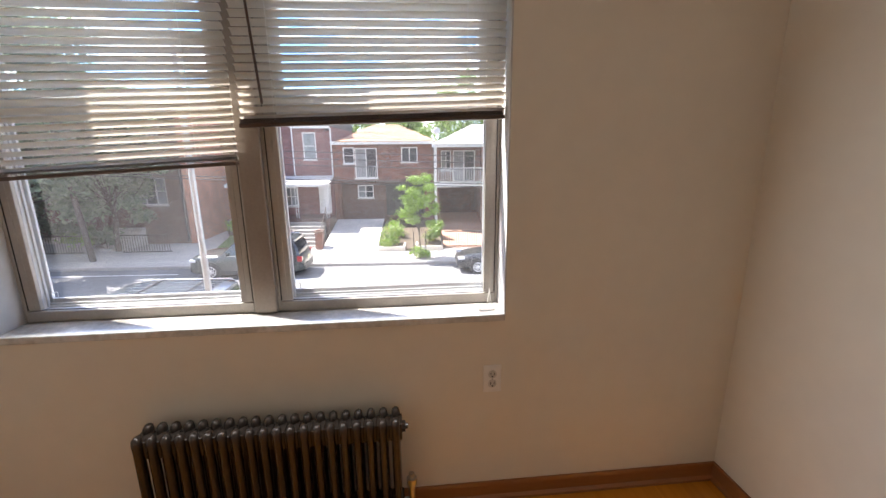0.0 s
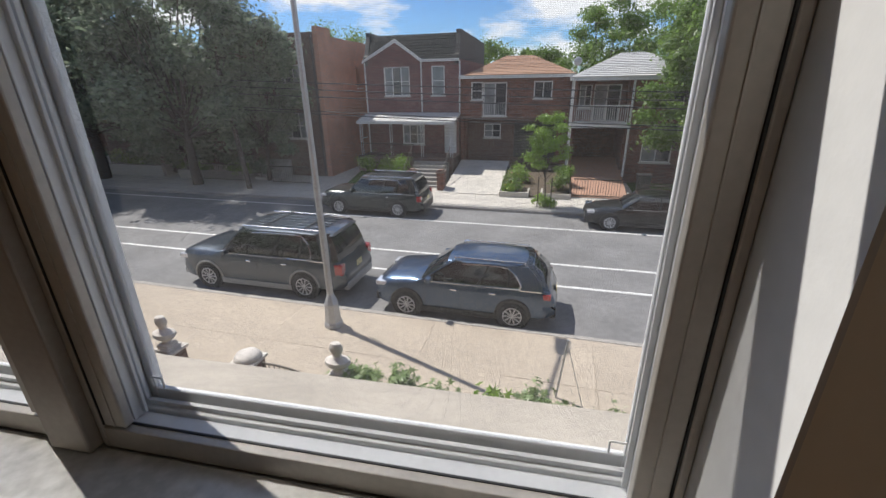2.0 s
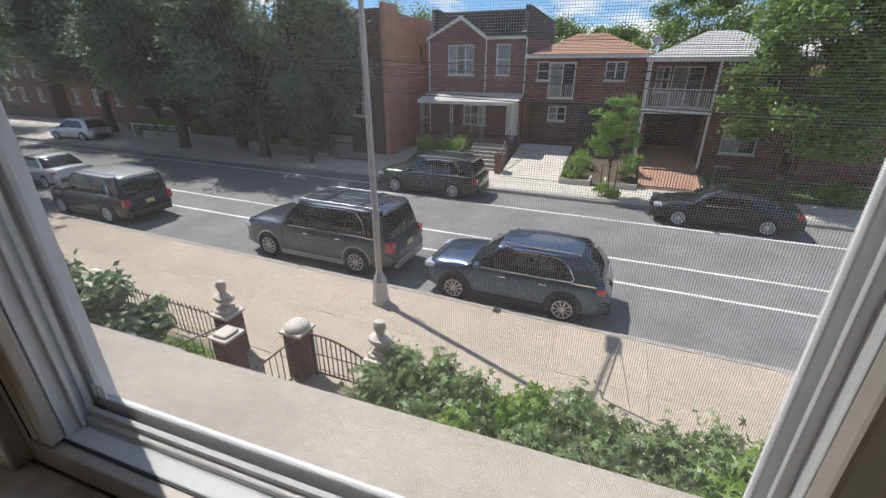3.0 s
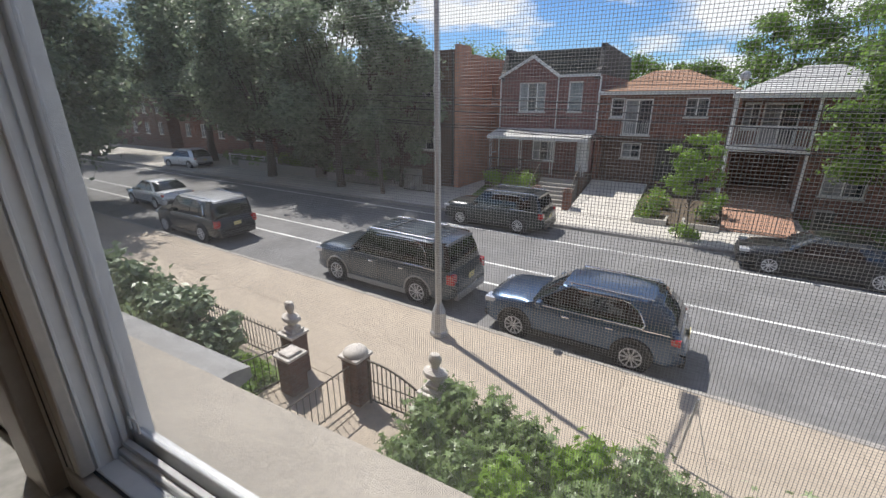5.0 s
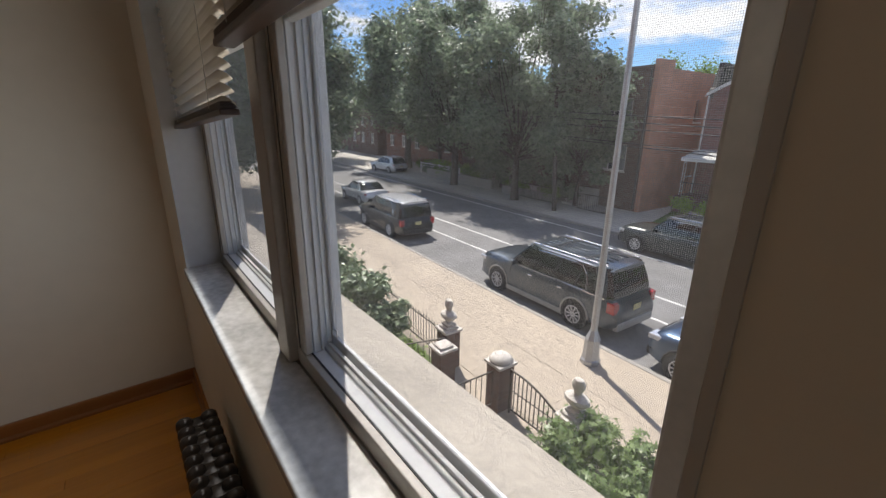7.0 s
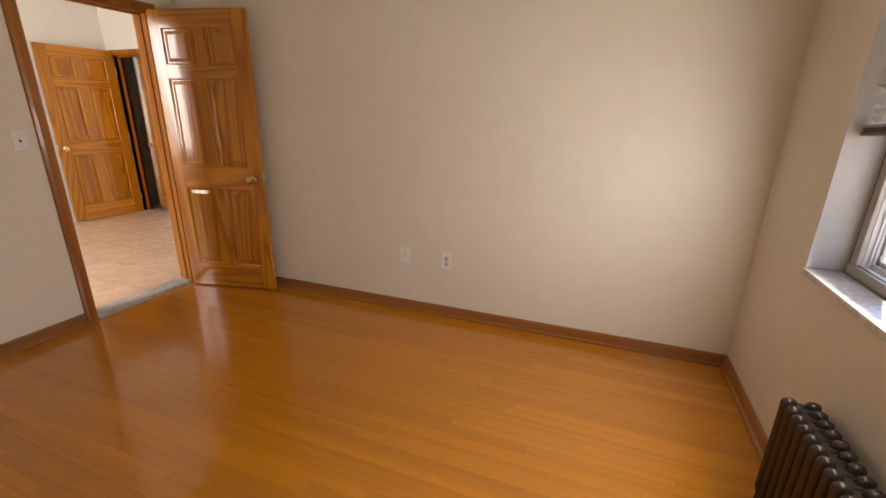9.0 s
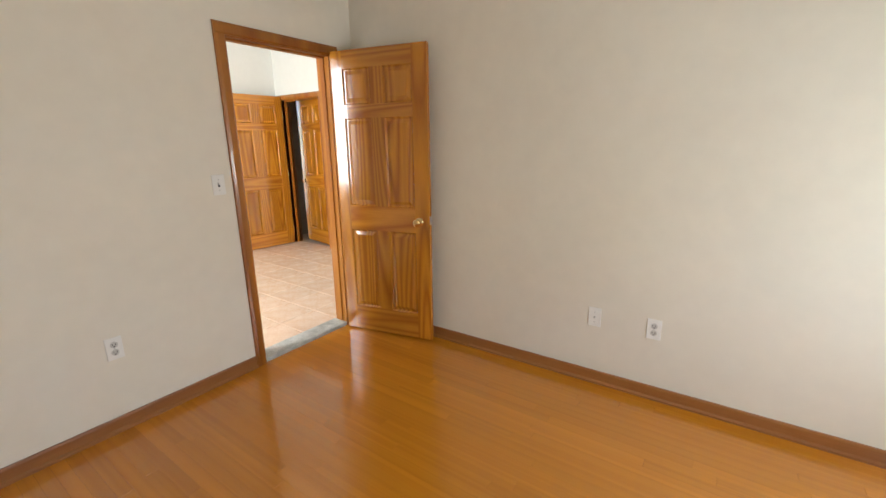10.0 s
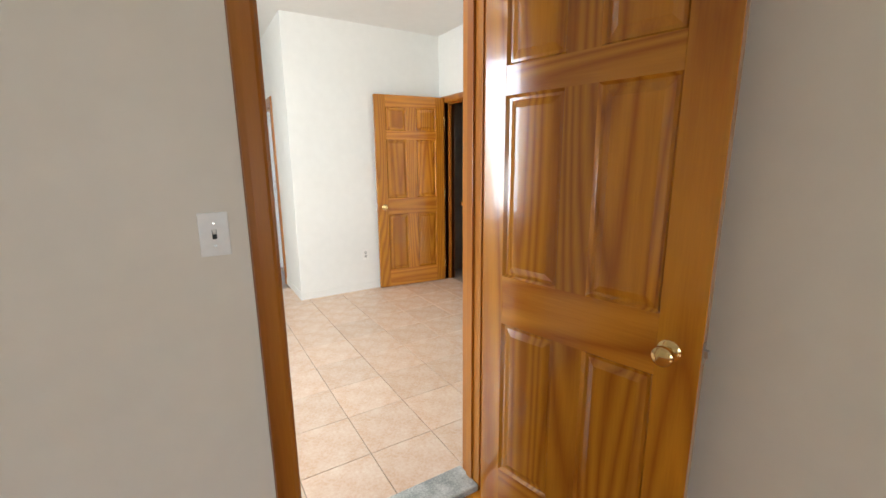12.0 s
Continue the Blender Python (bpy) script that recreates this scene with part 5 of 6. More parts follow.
        for fx in (0.445, 0.655):
            bm = B()
            box(bm, L * fx, L * fx + 0.17, s * (hw * 0.985), s * (hw * 0.985 + 0.035), belt * 0.84, belt * 0.875, 0.01)
            part("door_handle", bm, CHROME if rails else body_mat, c)
        bm = B()
        box(bm, L * cowl + 0.28, L * cowl + 0.42, s * (hw - 0.03), s * (hw + 0.17), belt + 0.0, belt + 0.15, 0.035)
        part("mirror", bm, body_mat, c)
        if rails:
            bm = B()
            rod(bm, (x0 + 0.12, s * w * 0.9, H + 0.025), (x1 - 0.12, s * w * 0.88, H + 0.015), 0.017, 8)
            for x in (x0 + 0.15, (x0 + x1) / 2, x1 - 0.15):
                rod(bm, (x, s * w * 0.89, H - 0.04), (x, s * w * 0.89, H + 0.02), 0.014, 6)
            part("roof_rail", bm, CHROME, c, "silver roof rail")
        bm = B()
        box(bm, 0.04, 0.34, s * hw * 0.56, s * hw * 0.93, belt * 0.74, belt * 0.86, 0.025)
        part("headlight", bm, LAMP, c)
        bm = B()
        box(bm, L * (0.925 + 0.03 * boxy), L * (0.974 + 0.022 * boxy), s * hw * 0.74, s * hw * 0.955, belt * (0.80 - 0.14 * boxy), belt * 0.94, 0.02)
        part("taillight", bm, TAIL, c)
        bm = B()
        box(bm, ax + r * 1.1, ax + wb - r * 1.1, s * hw * 0.93, s * hw * 1.012, clr - 0.01, clr + 0.15, 0.02)
        part("sill_cladding", bm, clad or BLACKP, c)
    for nm, a, b in (("front_bumper", -0.02, 0.14), ("rear_bumper", L - 0.13, L + 0.03)):
        bm = B()
        box(bm, a, b, -hw * 0.82, hw * 0.82, clr + 0.08, clr + 0.32, 0.05)
        part(nm, bm, clad or BLACKP, c)
    bm = B()
    box(bm, -0.01, 0.05, -hw * 0.5, hw * 0.5, belt * 0.62, belt * 0.78, 0.02)
    part("grille", bm, BLACKP, c)
    bm = B()
    box(bm, L + 0.0, L + 0.012, -0.16, 0.16, belt * 0.68, belt * 0.82)
    part("licence_plate", bm, PLATEM, c)
    # wheels and arches
    tyre, dish, rim = wheel_meshes(r, spokes)
    for x in (ax, ax + wb):
        for s in (-1, 1):
            bm = B()
            lathe(bm, [(r * 1.16, 0), (r * 1.16, 0.16)], 26, AT((x, s * (hw * 1.004), r * 1.02)) @ Matrix.Rotation(radians(-90 if s < 0 else 90), 4, "X"))
            part("wheel_well", bm, BLACKP, c)
            bm = B()
            for k in range(14):
                a0, a1 = math.pi * (k / 14) , math.pi * ((k + 1) / 14)
                rod(bm, (x + r * 1.2 * math.cos(a0), s * hw * 1.0, r * 1.02 + r * 1.2 * math.sin(a0)), (x + r * 1.2 * math.cos(a1), s * hw * 1.0, r * 1.02 + r * 1.2 * math.sin(a1)), 0.03, 6)
            part("arch_lip", bm, clad or body_mat, c)
            wh = new("wheel", tyre)
            wh.parent = c
            wh.matrix_basis = AT((x, s * (hw - 0.075), r)) @ RZ(0 if s < 0 else 180)
            for nm, me in (("rim_back", dish), ("rim", rim)):
                o = new(nm, me)
                o.parent = wh
    return c


BLUEG = paint("blue_grey_paint", (0.055, 0.09, 0.15), 0.68, 0.32)
SLATEG = paint("grey_blue_paint", (0.058, 0.074, 0.095), 0.55, 0.32)
GREENB = paint("dark_green_grey_paint", (0.035, 0.042, 0.042))
BLACKC = paint("black_paint", (0.008, 0.009, 0.010), 0.1)
BLACK2 = paint("worn_black_paint", (0.012, 0.012, 0.014), 0.2, 0.4)
WHITEC = paint("silver_white_paint", (0.62, 0.63, 0.65), 0.3)
SILV = mat("silver_cladding", (0.38, 0.38, 0.37), 0.5, 0.3, vary=0.08)

car(-4.55, 9.68, 4.62, 1.86, 1.63, "blue-grey compact SUV parked at the kerb", BLUEG, clad=BLACKP, r=0.355, wb=2.72, axle=0.90, belt=1.05)
car(-11.08, 9.98, 5.55, 2.0, 1.96, "large grey-blue SUV with silver cladding parked at the kerb", SLATEG, r=0.39, wb=3.22, axle=1.08, clad=SILV, boxy=0.8)
# sky light on the black roof put into a silver-white colour
car(-21.8, 9.85, 5.05, 1.95, 1.85, "black SUV parked in tree shade", BLACK2, r=0.38, wb=2.95, axle=0.95, boxy=1.0, lit_roof_mat=WHITEC)
car(-29.6, 11.7, 4.6, 1.8, 1.5, "silver car parked under trees", WHITEC, "sedan", r=0.33, rails=False)
car(-10.95, 18.0, 5.1, 1.93, 1.78, "dark green-grey SUV parked across the street", GREENB, r=0.37, wb=2.95, axle=0.98, boxy=0.7)
car(1.15, 18.02, 4.85, 1.83, 1.46, "black sedan parked across the street", BLACKC, "sedan", r=0.335, wb=2.8, axle=0.95, rails=False)
car(-43.6, 20.4, 4.7, 1.85, 1.7, "silver-white SUV parked off the far kerb", WHITEC, r=0.36, turn=8)


# ---- trees and plants ----
def leaf_mat(name, a, b, trans=0.25):
    m = bpy.data.materials.new(name)
    m.use_nodes = True
    n, l = m.node_tree.nodes, m.node_tree.links
    bs = n["Principled BSDF"]
    bs.inputs["Roughness"].default_value = 0.38
    geo, ramp, nz, co, mx = n.new("ShaderNodeNewGeometry"), n.new("ShaderNodeValToRGB"), n.new("ShaderNodeTexNoise"), n.new("ShaderNodeTexCoord"), n.new("ShaderNodeMath")
    nz.inputs["Scale"].default_value = 0.9
    l.new(co.outputs["Object"], nz.inputs["Vector"])
    mx.operation = "MULTIPLY_ADD"
    mx.inputs[1].default_value = 0.6
    l.new(geo.outputs["Random Per Island"], mx.inputs[0])
    sc = n.new("ShaderNodeMath")
    sc.operation = "MULTIPLY"
    sc.inputs[1].default_value = 0.45
    l.new(nz.outputs["Fac"], sc.inputs[0])
    l.new(sc.outputs[0], mx.inputs[2])
    ramp.color_ramp.elements[0].color, ramp.color_ramp.elements[1].color = (*a, 1), (*b, 1)
    l.new(mx.outputs[0], ramp.inputs["Fac"])
    l.new(ramp.outputs["Color"], bs.inputs["Base Color"])
    tr, mix, out = n.new("ShaderNodeBsdfTranslucent"), n.new("ShaderNodeMixShader"), n["Material Output"]
    mix.inputs["Fac"].default_value = trans
    l.new(ramp.outputs["Color"], tr.inputs["Color"])
    l.new(bs.outputs[0], mix.inputs[1])
    l.new(tr.outputs[0], mix.inputs[2])
    l.new(mix.outputs[0], out.inputs["Surface"])
    return m


LEAFD = leaf_mat("leaf_dark", (0.062, 0.096, 0.056), (0.34, 0.41, 0.28), 0.55)
LEAFM = leaf_mat("leaf_mid", (0.09, 0.16, 0.03), (0.24, 0.36, 0.09), 0.55)
LEAFB = leaf_mat("leaf_bright", (0.14, 0.26, 0.04), (0.32, 0.46, 0.10), 0.55)
LEAFG = leaf_mat("leaf_garden", (0.11, 0.17, 0.06), (0.28, 0.37, 0.16), 0.4)
LEAFP = leaf_mat("leaf_grey_green", (0.13, 0.19, 0.10), (0.36, 0.44, 0.28), 0.25)
FLOWER = leaf_mat("flower_mix", (0.45, 0.12, 0.05), (0.7, 0.5, 0.12))


def leaves(rng, clumps, count, size, shape="oval", spread=0.5):
    """Leaf blades scattered in clumps (x, y, z, rx, ry, rz); returns vertices and faces."""
    vs, fs = [], []
    wts = [max(c[3] * c[4] * c[5], 1e-4) ** 0.67 for c in clumps]
    for c in rng.choices(clumps, wts, k=count):
        d = Vector((rng.gauss(0, 1), rng.gauss(0, 1), rng.gauss(0, 1))) * spread
        d.z = max(d.z, -1.15)
        p = Vector((c[0] + d.x * c[3], c[1] + d.y * c[4], c[2] + d.z * c[5]))
        out = (d + Vector((0, 0, 0.5))).normalized()
        nrm = (out + Vector((rng.gauss(0, 0.6), rng.gauss(0, 0.6), rng.gauss(0, 0.6)))).normalized()
        side = nrm.cross(Vector((rng.gauss(0, 1), rng.gauss(0, 1), rng.gauss(0, 0.4)))).normalized()
        tip = side.cross(nrm)
        s = size * rng.uniform(0.6, 1.3)
        k = len(vs)
        if shape == "oval":
            vs += [p - tip * s * 0.5, p + side * s * 0.28 + nrm * s * 0.06, p + tip * s * 0.55, p - side * s * 0.28 + nrm * s * 0.06]
            fs.append((k, k + 1, k + 2, k + 3))
        else:
            lob = ((0, -0.5), (0.13, -0.24), (0.55, -0.3), (0.15, 0.0), (0.52, 0.4), (0.1, 0.2), (0.0, 0.75), (-0.1, 0.2), (-0.52, 0.4), (-0.15, 0.0), (-0.55, -0.3), (-0.13, -0.24))
            vs += [p + side * (a * s) + tip * (b * s) - nrm * (s * 0.18 * (a * a + b * b)) for a, b in lob]
            fs.append(tuple(range(k, k + 12)))
    return vs, fs


def foliage(name, rng, clumps, count, size, material, parent, shape="oval", label="", spread=0.5):
    vs, fs = leaves(rng, clumps, count, size, shape, spread)
    me = bpy.data.meshes.new(name)
    me.from_pydata(vs, [], fs)
    me.materials.append(material)
    ob = new(name, me)
    ob.parent = parent
    return tagged(ob, label, kind="stuff")


def tree(u, v, z, height, spread, crown_z, label, material, count, leaf, seed, trunk=0.22, squash=0.75, n=16, lean=(0, 0), group="street trees", low=0.75, fluff=0.6):
    rng = random.Random(seed)
    t = othing("tree", u, v, z, label, "tree", group)
    bm = B()
    top = Vector((lean[0], lean[1], crown_z))
    pts = [Vector((0, 0, -0.1)), top * 0.33 + Vector((rng.uniform(-0.15, 0.15), rng.uniform(-0.1, 0.1), 0)), top * 0.66 + Vector((rng.uniform(-0.2, 0.2), 0, 0)), top]
    rr = [trunk * 1.25, trunk, trunk * 0.85, trunk * 0.6]
    for k in range(3):
        rod(bm, pts[k], pts[k + 1], rr[k], 10, rr[k + 1])
    part("trunk", bm, BARK, t, smooth=True)
    clumps = []
    mid = Vector((lean[0], lean[1], (crown_z * low + height) / 2))
    hz = (height - crown_z * low) / 2
    n = int(n * 1.1)
    for k in range(n):
        a = 2.4 * k + rng.uniform(-0.4, 0.4)
        e = -0.8 + 1.75 * (k + 0.5) / n
        rad = math.sqrt(max(0.05, 1 - e * e * 0.8)) * rng.uniform(0.45, 0.85)
        c = mid + Vector((math.cos(a) * rad * spread, math.sin(a) * rad * spread * squash, e * hz * rng.uniform(0.75, 1.0)))
        s = spread * rng.uniform(0.12, 0.25)
        clumps.append((c.x, c.y, c.z, s, s * 0.9, s * rng.uniform(0.55, 0.8)))
        bm = B()
        st = pts[2].lerp(pts[3], rng.uniform(0.1, 1.0))
        kn = st.lerp(c, 0.55) + Vector((rng.uniform(-0.3, 0.3), rng.uniform(-0.3, 0.3), -0.2)) * (spread / 4)
        rod(bm, st, kn, trunk * 0.27, 7, trunk * 0.14)
        rod(bm, kn, c, trunk * 0.14, 6, trunk * 0.05)
        for q in range(3):
            e2 = c + Vector((rng.uniform(-1, 1), rng.uniform(-1, 1), rng.uniform(-0.3, 1))) * s * 0.8
            rod(bm, kn.lerp(c, rng.uniform(0.3, 0.9)), e2, trunk * 0.08, 5, trunk * 0.02)
        part("limb", bm, BARK, t)
    foliage("crown", rng, clumps, int(count * 1.1), leaf * 0.82, material, t, spread=fluff)
    return t


tree(-21.6, 20.7, FSW, 13.6, 6.2, 3.6, "large street tree with a dense dark green crown", LEAFD, 30000, 0.36, 3, 0.26, n=40, low=0.4, fluff=0.5)
tree(-29.5, 21.0, FSW, 14.6, 6.8, 3.8, "large street tree with a dense dark green crown", LEAFD, 28000, 0.4, 5, 0.3, n=40, low=0.4, fluff=0.5)
tree(-43.0, 24.2, FSW, 16.5, 9.0, 5.0, "large street tree with a dense green crown", LEAFD, 26000, 0.52, 7, 0.36, n=40, low=0.6, fluff=0.5)
tree(-24.0, 22.6, FSW, 8.8, 3.5, 2.0, "dense dark evergreen with a low crown", LEAFD, 20000, 0.32, 9, 0.16, n=34, low=0.12, fluff=0.55)
tree(-30.5, 7.5, SW, 13.0, 7.2, 4.6, "street tree overhanging the kerb and a parked car", LEAFD, 32000, 0.4, 10, 0.26, n=44, low=0.25, fluff=0.5)
tree(-58.0, 19.5, FSW, 14.5, 9.0, 4.6, "large street tree far along the street", LEAFD, 20000, 0.4, 8, 0.34, n=30, low=0.5)
tree(-17.9, 22.7, FSW, 10.2, 3.5, 2.8, "smaller dark tree before a brick building", LEAFD, 18000, 0.32, 11, 0.14, n=34, low=0.2, fluff=0.55)
tree(-26.6, 24.0, FSW, 9.4, 4.8, 2.6, "dark shade tree in a front yard", LEAFD, 15000, 0.28, 12, 0.2, n=26, low=0.35)
tree(-37.0, 24.5, FSW, 9.0, 4.6, 2.6, "dark shade tree in a front yard", LEAFD, 12000, 0.3, 13, 0.2, n=22, low=0.5)
tree(-37.0, 8.0, SW, 12.5, 6.0, 3.6, "street tree with a dark crown on the near sidewalk", LEAFD, 16000, 0.3, 14, 0.25, n=24, low=0.4)
tree(6.5, 22.4, FSW, 9.4, 3.4, 2.2, "leafy green street tree behind a parked sedan", LEAFM, 36000, 0.27, 17, 0.13, n=38, low=0.55, fluff=0.62)
tree(-0.62, 19.75, FSW, 4.35, 1.25, 1.7, "slender young tree with light green leaves", LEAFB, 6500, 0.14, 19, 0.035, n=20, low=0.85, fluff=0.66)
for k, (u, v, h, s) in enumerate(((-7.5, 46, 9.2, 4.2), (-2.2, 45, 9.0, 3.6), (3.2, 42, 12.4, 4.6), (8.8, 41, 13.0, 5.6), (16, 40, 13.5, 6.0), (26, 36, 13, 7), (-13, 52, 9.5, 4.5), (-24, 44, 11, 6.0))):
    tree(u, v, FSW, h, s, 3.5, "broad green tree rising behind the roofs", LEAFM, 11000, 0.34, 30 + k, 0.22, n=22, group="back-yard trees")

for k, (u, v, h, s) in enumerate(((-20.3, 24.6, 7.5, 2.6), (-30.5, 24.4, 8.0, 3.0))):
    tree(u, v, FSW, h, s, 2.2, "dark shade tree in a front yard", LEAFD, 12000, 0.24, 45 + k, 0.14, n=24, low=0.3)
# stakes of the young tree and the plants round its foot
for du in (-0.3, 0.32):
    bm = B()
    rod(bm, (0, 0, 0), (0, 0, 1.45), 0.025, 7)
    solid("tree_stake", bm, BARK, "thin wooden stake beside a young tree", "stake", "tree stakes", m=OUT @ AT((-0.62 + du, 19.75, FSW - 0.03)))


def shrub(u, v, z, rx, ry, h, label, material, count, leaf, seed, shape="oval", group="shrubs", n=7, flowers=0, lumpy=0.45, petals=None):
    rng = random.Random(seed)
    s = othing("shrub", u, v, z, label, "shrub", group)
    clumps, bm = [], B()
    for k in range(n):
        a = 2.4 * k
        rd = math.sqrt((k + 0.3) / n) * 0.72
        c = Vector((math.cos(a) * rd * rx, math.sin(a) * rd * ry, h * rng.uniform(0.42, 0.78)))
        q = min(rx, ry, h) * rng.uniform(0.8, 1.15) * lumpy
        clumps.append((c.x, c.y, c.z, max(q, rx * 0.28), max(q, ry * 0.28), min(h * 0.45, q * 1.1)))
        rod(bm, (c.x * 0.3, c.y * 0.3, -0.05), c, 0.018, 6, 0.006)
    part("stems", bm, BARK, s)
    foliage("foliage", rng, clumps, count, leaf, material, s, shape, spread=0.55 if shape == "lobed" else 0.46)
    if flowers:
        foliage("blossom", rng, clumps, flowers, leaf * 0.5, petals or FLOWER, s)
    return s


shrub(-0.6, 19.75, FSW, 0.75, 0.45, 0.5, "low bushy plants round a young tree", LEAFB, 900, 0.12, 50)
for k, (u, v, rx, h, mt) in enumerate(((-2.3, 22.0, 0.6, 0.9, LEAFM), (-2.1, 23.4, 0.7, 1.3, LEAFB), (0.1, 22.3, 0.55, 1.1, LEAFM), (0.35, 23.6, 0.5, 1.4, LEAFB), (-2.5, 21.6, 0.4, 0.5, LEAFB))):
    shrub(u, v, FSW + 0.1, rx, rx, h, "garden shrub in a front-yard bed", mt, 700, 0.14, 60 + k, flowers=60)
for k, (u, rx) in enumerate(((-11.6, 0.75), (-10.2, 0.8), (-9.3, 0.6))):
    shrub(u, 23.9, -3.8, rx, 0.6, 1.15, "clipped green bush before a porch", LEAFB, 1000, 0.13, 70 + k, lumpy=0.6)
for k, (u, v, rx, h) in enumerate(((-20.0, 22.6, 1.2, 1.0), (-23.5, 22.8, 1.6, 1.2), (-29.0, 23.0, 1.8, 1.3), (-34.0, 22.8, 1.6, 1.1), (8.3, 21.9, 0.75, 0.95), (-38.5, 23.5, 1.6, 1.4))):
    shrub(u, v, FSW, rx, 0.7, h, "shaded green shrub along a front yard", LEAFM, 1000, 0.18, 80 + k)

for k in range(13):
    u = -18.6 - 1.5 * k
    if -35.5 < u < -32.5:
        continue
    shrub(u, 22.9 + 0.3 * (k % 3), FSW, 0.95, 0.6, 1.25 + 0.3 * (k % 4), "dark clipped hedge bush in tree shade", LEAFD, 700, 0.2, 400 + k, group="hedge bushes", lumpy=0.55)

# ---- own front yard ----
bm = B()
box(bm, -3.15, 3.2, 1.2, 4.62, SW - 0.03, SW + 0.03)
structure("planting_bed", bm, SOIL, "dark soil of the front garden", "garden bed", OUT)
bm = B()
box(bm, -14.0, -7.0, 2.6, 4.62, SW - 0.03, SW + 0.025)
structure("front_lawn", bm, GRASS, "patch of front garden grass", "lawn", OUT)
rng = random.Random(77)
k = 0
for i in range(10):
    for j in range(4):
        u, v = -2.95 + 0.66 * i + rng.uniform(-0.2, 0.2), 2.0 + 0.9 * j + rng.uniform(-0.2, 0.15)
        h = rng.uniform(0.85, 1.12) + (0.2 if j > 1 else 0) + (0.14 if i > 5 else 0)
        s = shrub(u, v, SW + 0.02, 0.5, 0.5, h, "leafy garden plant with broad lobed leaves", (LEAFG, LEAFB)[k % 5 == 0], 950, rng.uniform(0.11, 0.16), 100 + k, "lobed", "garden plants", 7, lumpy=0.5)
        k += 1
for k, (u, v, rx, h) in enumerate(((-11.3, 3.9, 1.15, 2.35), (-9.6, 3.9, 0.95, 2.0), (-12.9, 3.7, 1.2, 2.4), (-8.6, 4.1, 0.55, 1.2))):
    shrub(u, v, SW, rx, 0.75, h, "tall bush with pale grey-green leaves", LEAFP, 1300, 0.2, 200 + k, lumpy=0.42, n=10)
for k, (u, v, h) in enumerate(((-3.0, 3.9, 0.8), (-2.9, 3.0, 0.7), (-2.95, 2.2, 0.7), (3.4, 3.9, 0.9), (3.5, 3.0, 0.9), (-2.2, 4.2, 1.0))):
    shrub(u, v, SW + 0.02, 0.45, 0.45, h, "low leafy garden plant by the gate", LEAFG, 420, 0.11, 300 + k, "lobed", "garden plants")
for k, (u, h) in enumerate(((-37.2, 1.9), (-35.6, 1.6), (-33.6, 1.8), (-31.9, 1.5))):
    shrub(u, 23.9, FSW, 0.9, 0.6, h, "sunlit garden shrub behind a white fence", LEAFB, 700, 0.16, 320 + k)
for k in range(10):
    shrub(-8.1 + 0.18 * k * 0.6, 3.2 + (k % 4) * 0.3, SW, 0.35, 0.35, 0.4, "low green ground plants by the fence", LEAFB, 160, 0.12, 230 + k)
# white-flowered plant standing in for a crumpled white bag among the leaves
shrub(0.66, 4.4, SW + 0.02, 0.26, 0.2, 1.5, "garden plant whose white petals stand for a crumpled white bag", LEAFG, 160, 0.12, 270, "lobed", "garden plants", 6, flowers=150,
      petals=leaf_mat("white_bag_petal", (0.7, 0.69, 0.63), (0.85, 0.84, 0.8), 0.3))
# tall straggling plant at the east end
s = shrub(1.75, 4.3, SW, 0.35, 0.3, 1.9, "tall straggling plant with sparse leaves", LEAFB, 60, 0.24, 260, "lobed", n=5)


def bust(u, v, z, m_, label, turn=180):
    """Head-and-shoulders garden statue, one plain mesh."""
    bm = B()
    prof = [(0.10, 0.0), (0.11, 0.03), (0.07, 0.06), (0.06, 0.1), (0.13, 0.15), (0.17, 0.20), (0.16, 0.25), (0.08, 0.29), (0.055, 0.32), (0.06, 0.36), (0.085, 0.41), (0.088, 0.47), (0.06, 0.53), (0.015, 0.55)]
    lathe(bm, prof, 14, Matrix.Diagonal((1.35, 0.95, 1.15, 1)))
    ball(bm, (0, 0.07, 0.5), 0.03, 1, 1, 1.3, 8, 6)
    box(bm, -0.13, 0.13, -0.12, 0.12, 0.0, 0.06, 0.015)
    return solid("bust_statue", bm, m_, label, "statue", "bust statues", smooth=True, m=OUT @ AT((u, v, z)))


PIERB = brick_mat("pier_brick", (0.20, 0.11, 0.085), (0.22, 0.19, 0.17))
CAPST = mat("cap_stone", (0.62, 0.58, 0.53), 0.8, vary=0.12, scale=6)
GREYST = mat("weathered_stone", (0.34, 0.32, 0.29), 0.85, vary=0.15, scale=10)


def pier(u, v, h, label, cap=True):
    p = othing("gate_pier", u, v, SW, label, "pier", "gate piers")
    bm = B()
    box(bm, -0.19, 0.19, -0.19, 0.19, -0.02, h, 0.008)
    part("shaft", bm, PIERB, p)
    if cap:
        bm = B()
        box(bm, -0.235, 0.235, -0.235, 0.235, h, h + 0.06, 0.015)
        if cap == "dome":
            lathe(bm, [(0.23, h + 0.055), (0.235, h + 0.1), (0.19, h + 0.16), (0.1, h + 0.195), (0.02, h + 0.2)], 16)
        else:
            box(bm, -0.17, 0.17, -0.17, 0.17, h + 0.06, h + 0.12, 0.04)
        part("cap", bm, CAPST, p, smooth=cap == "dome")
    return p


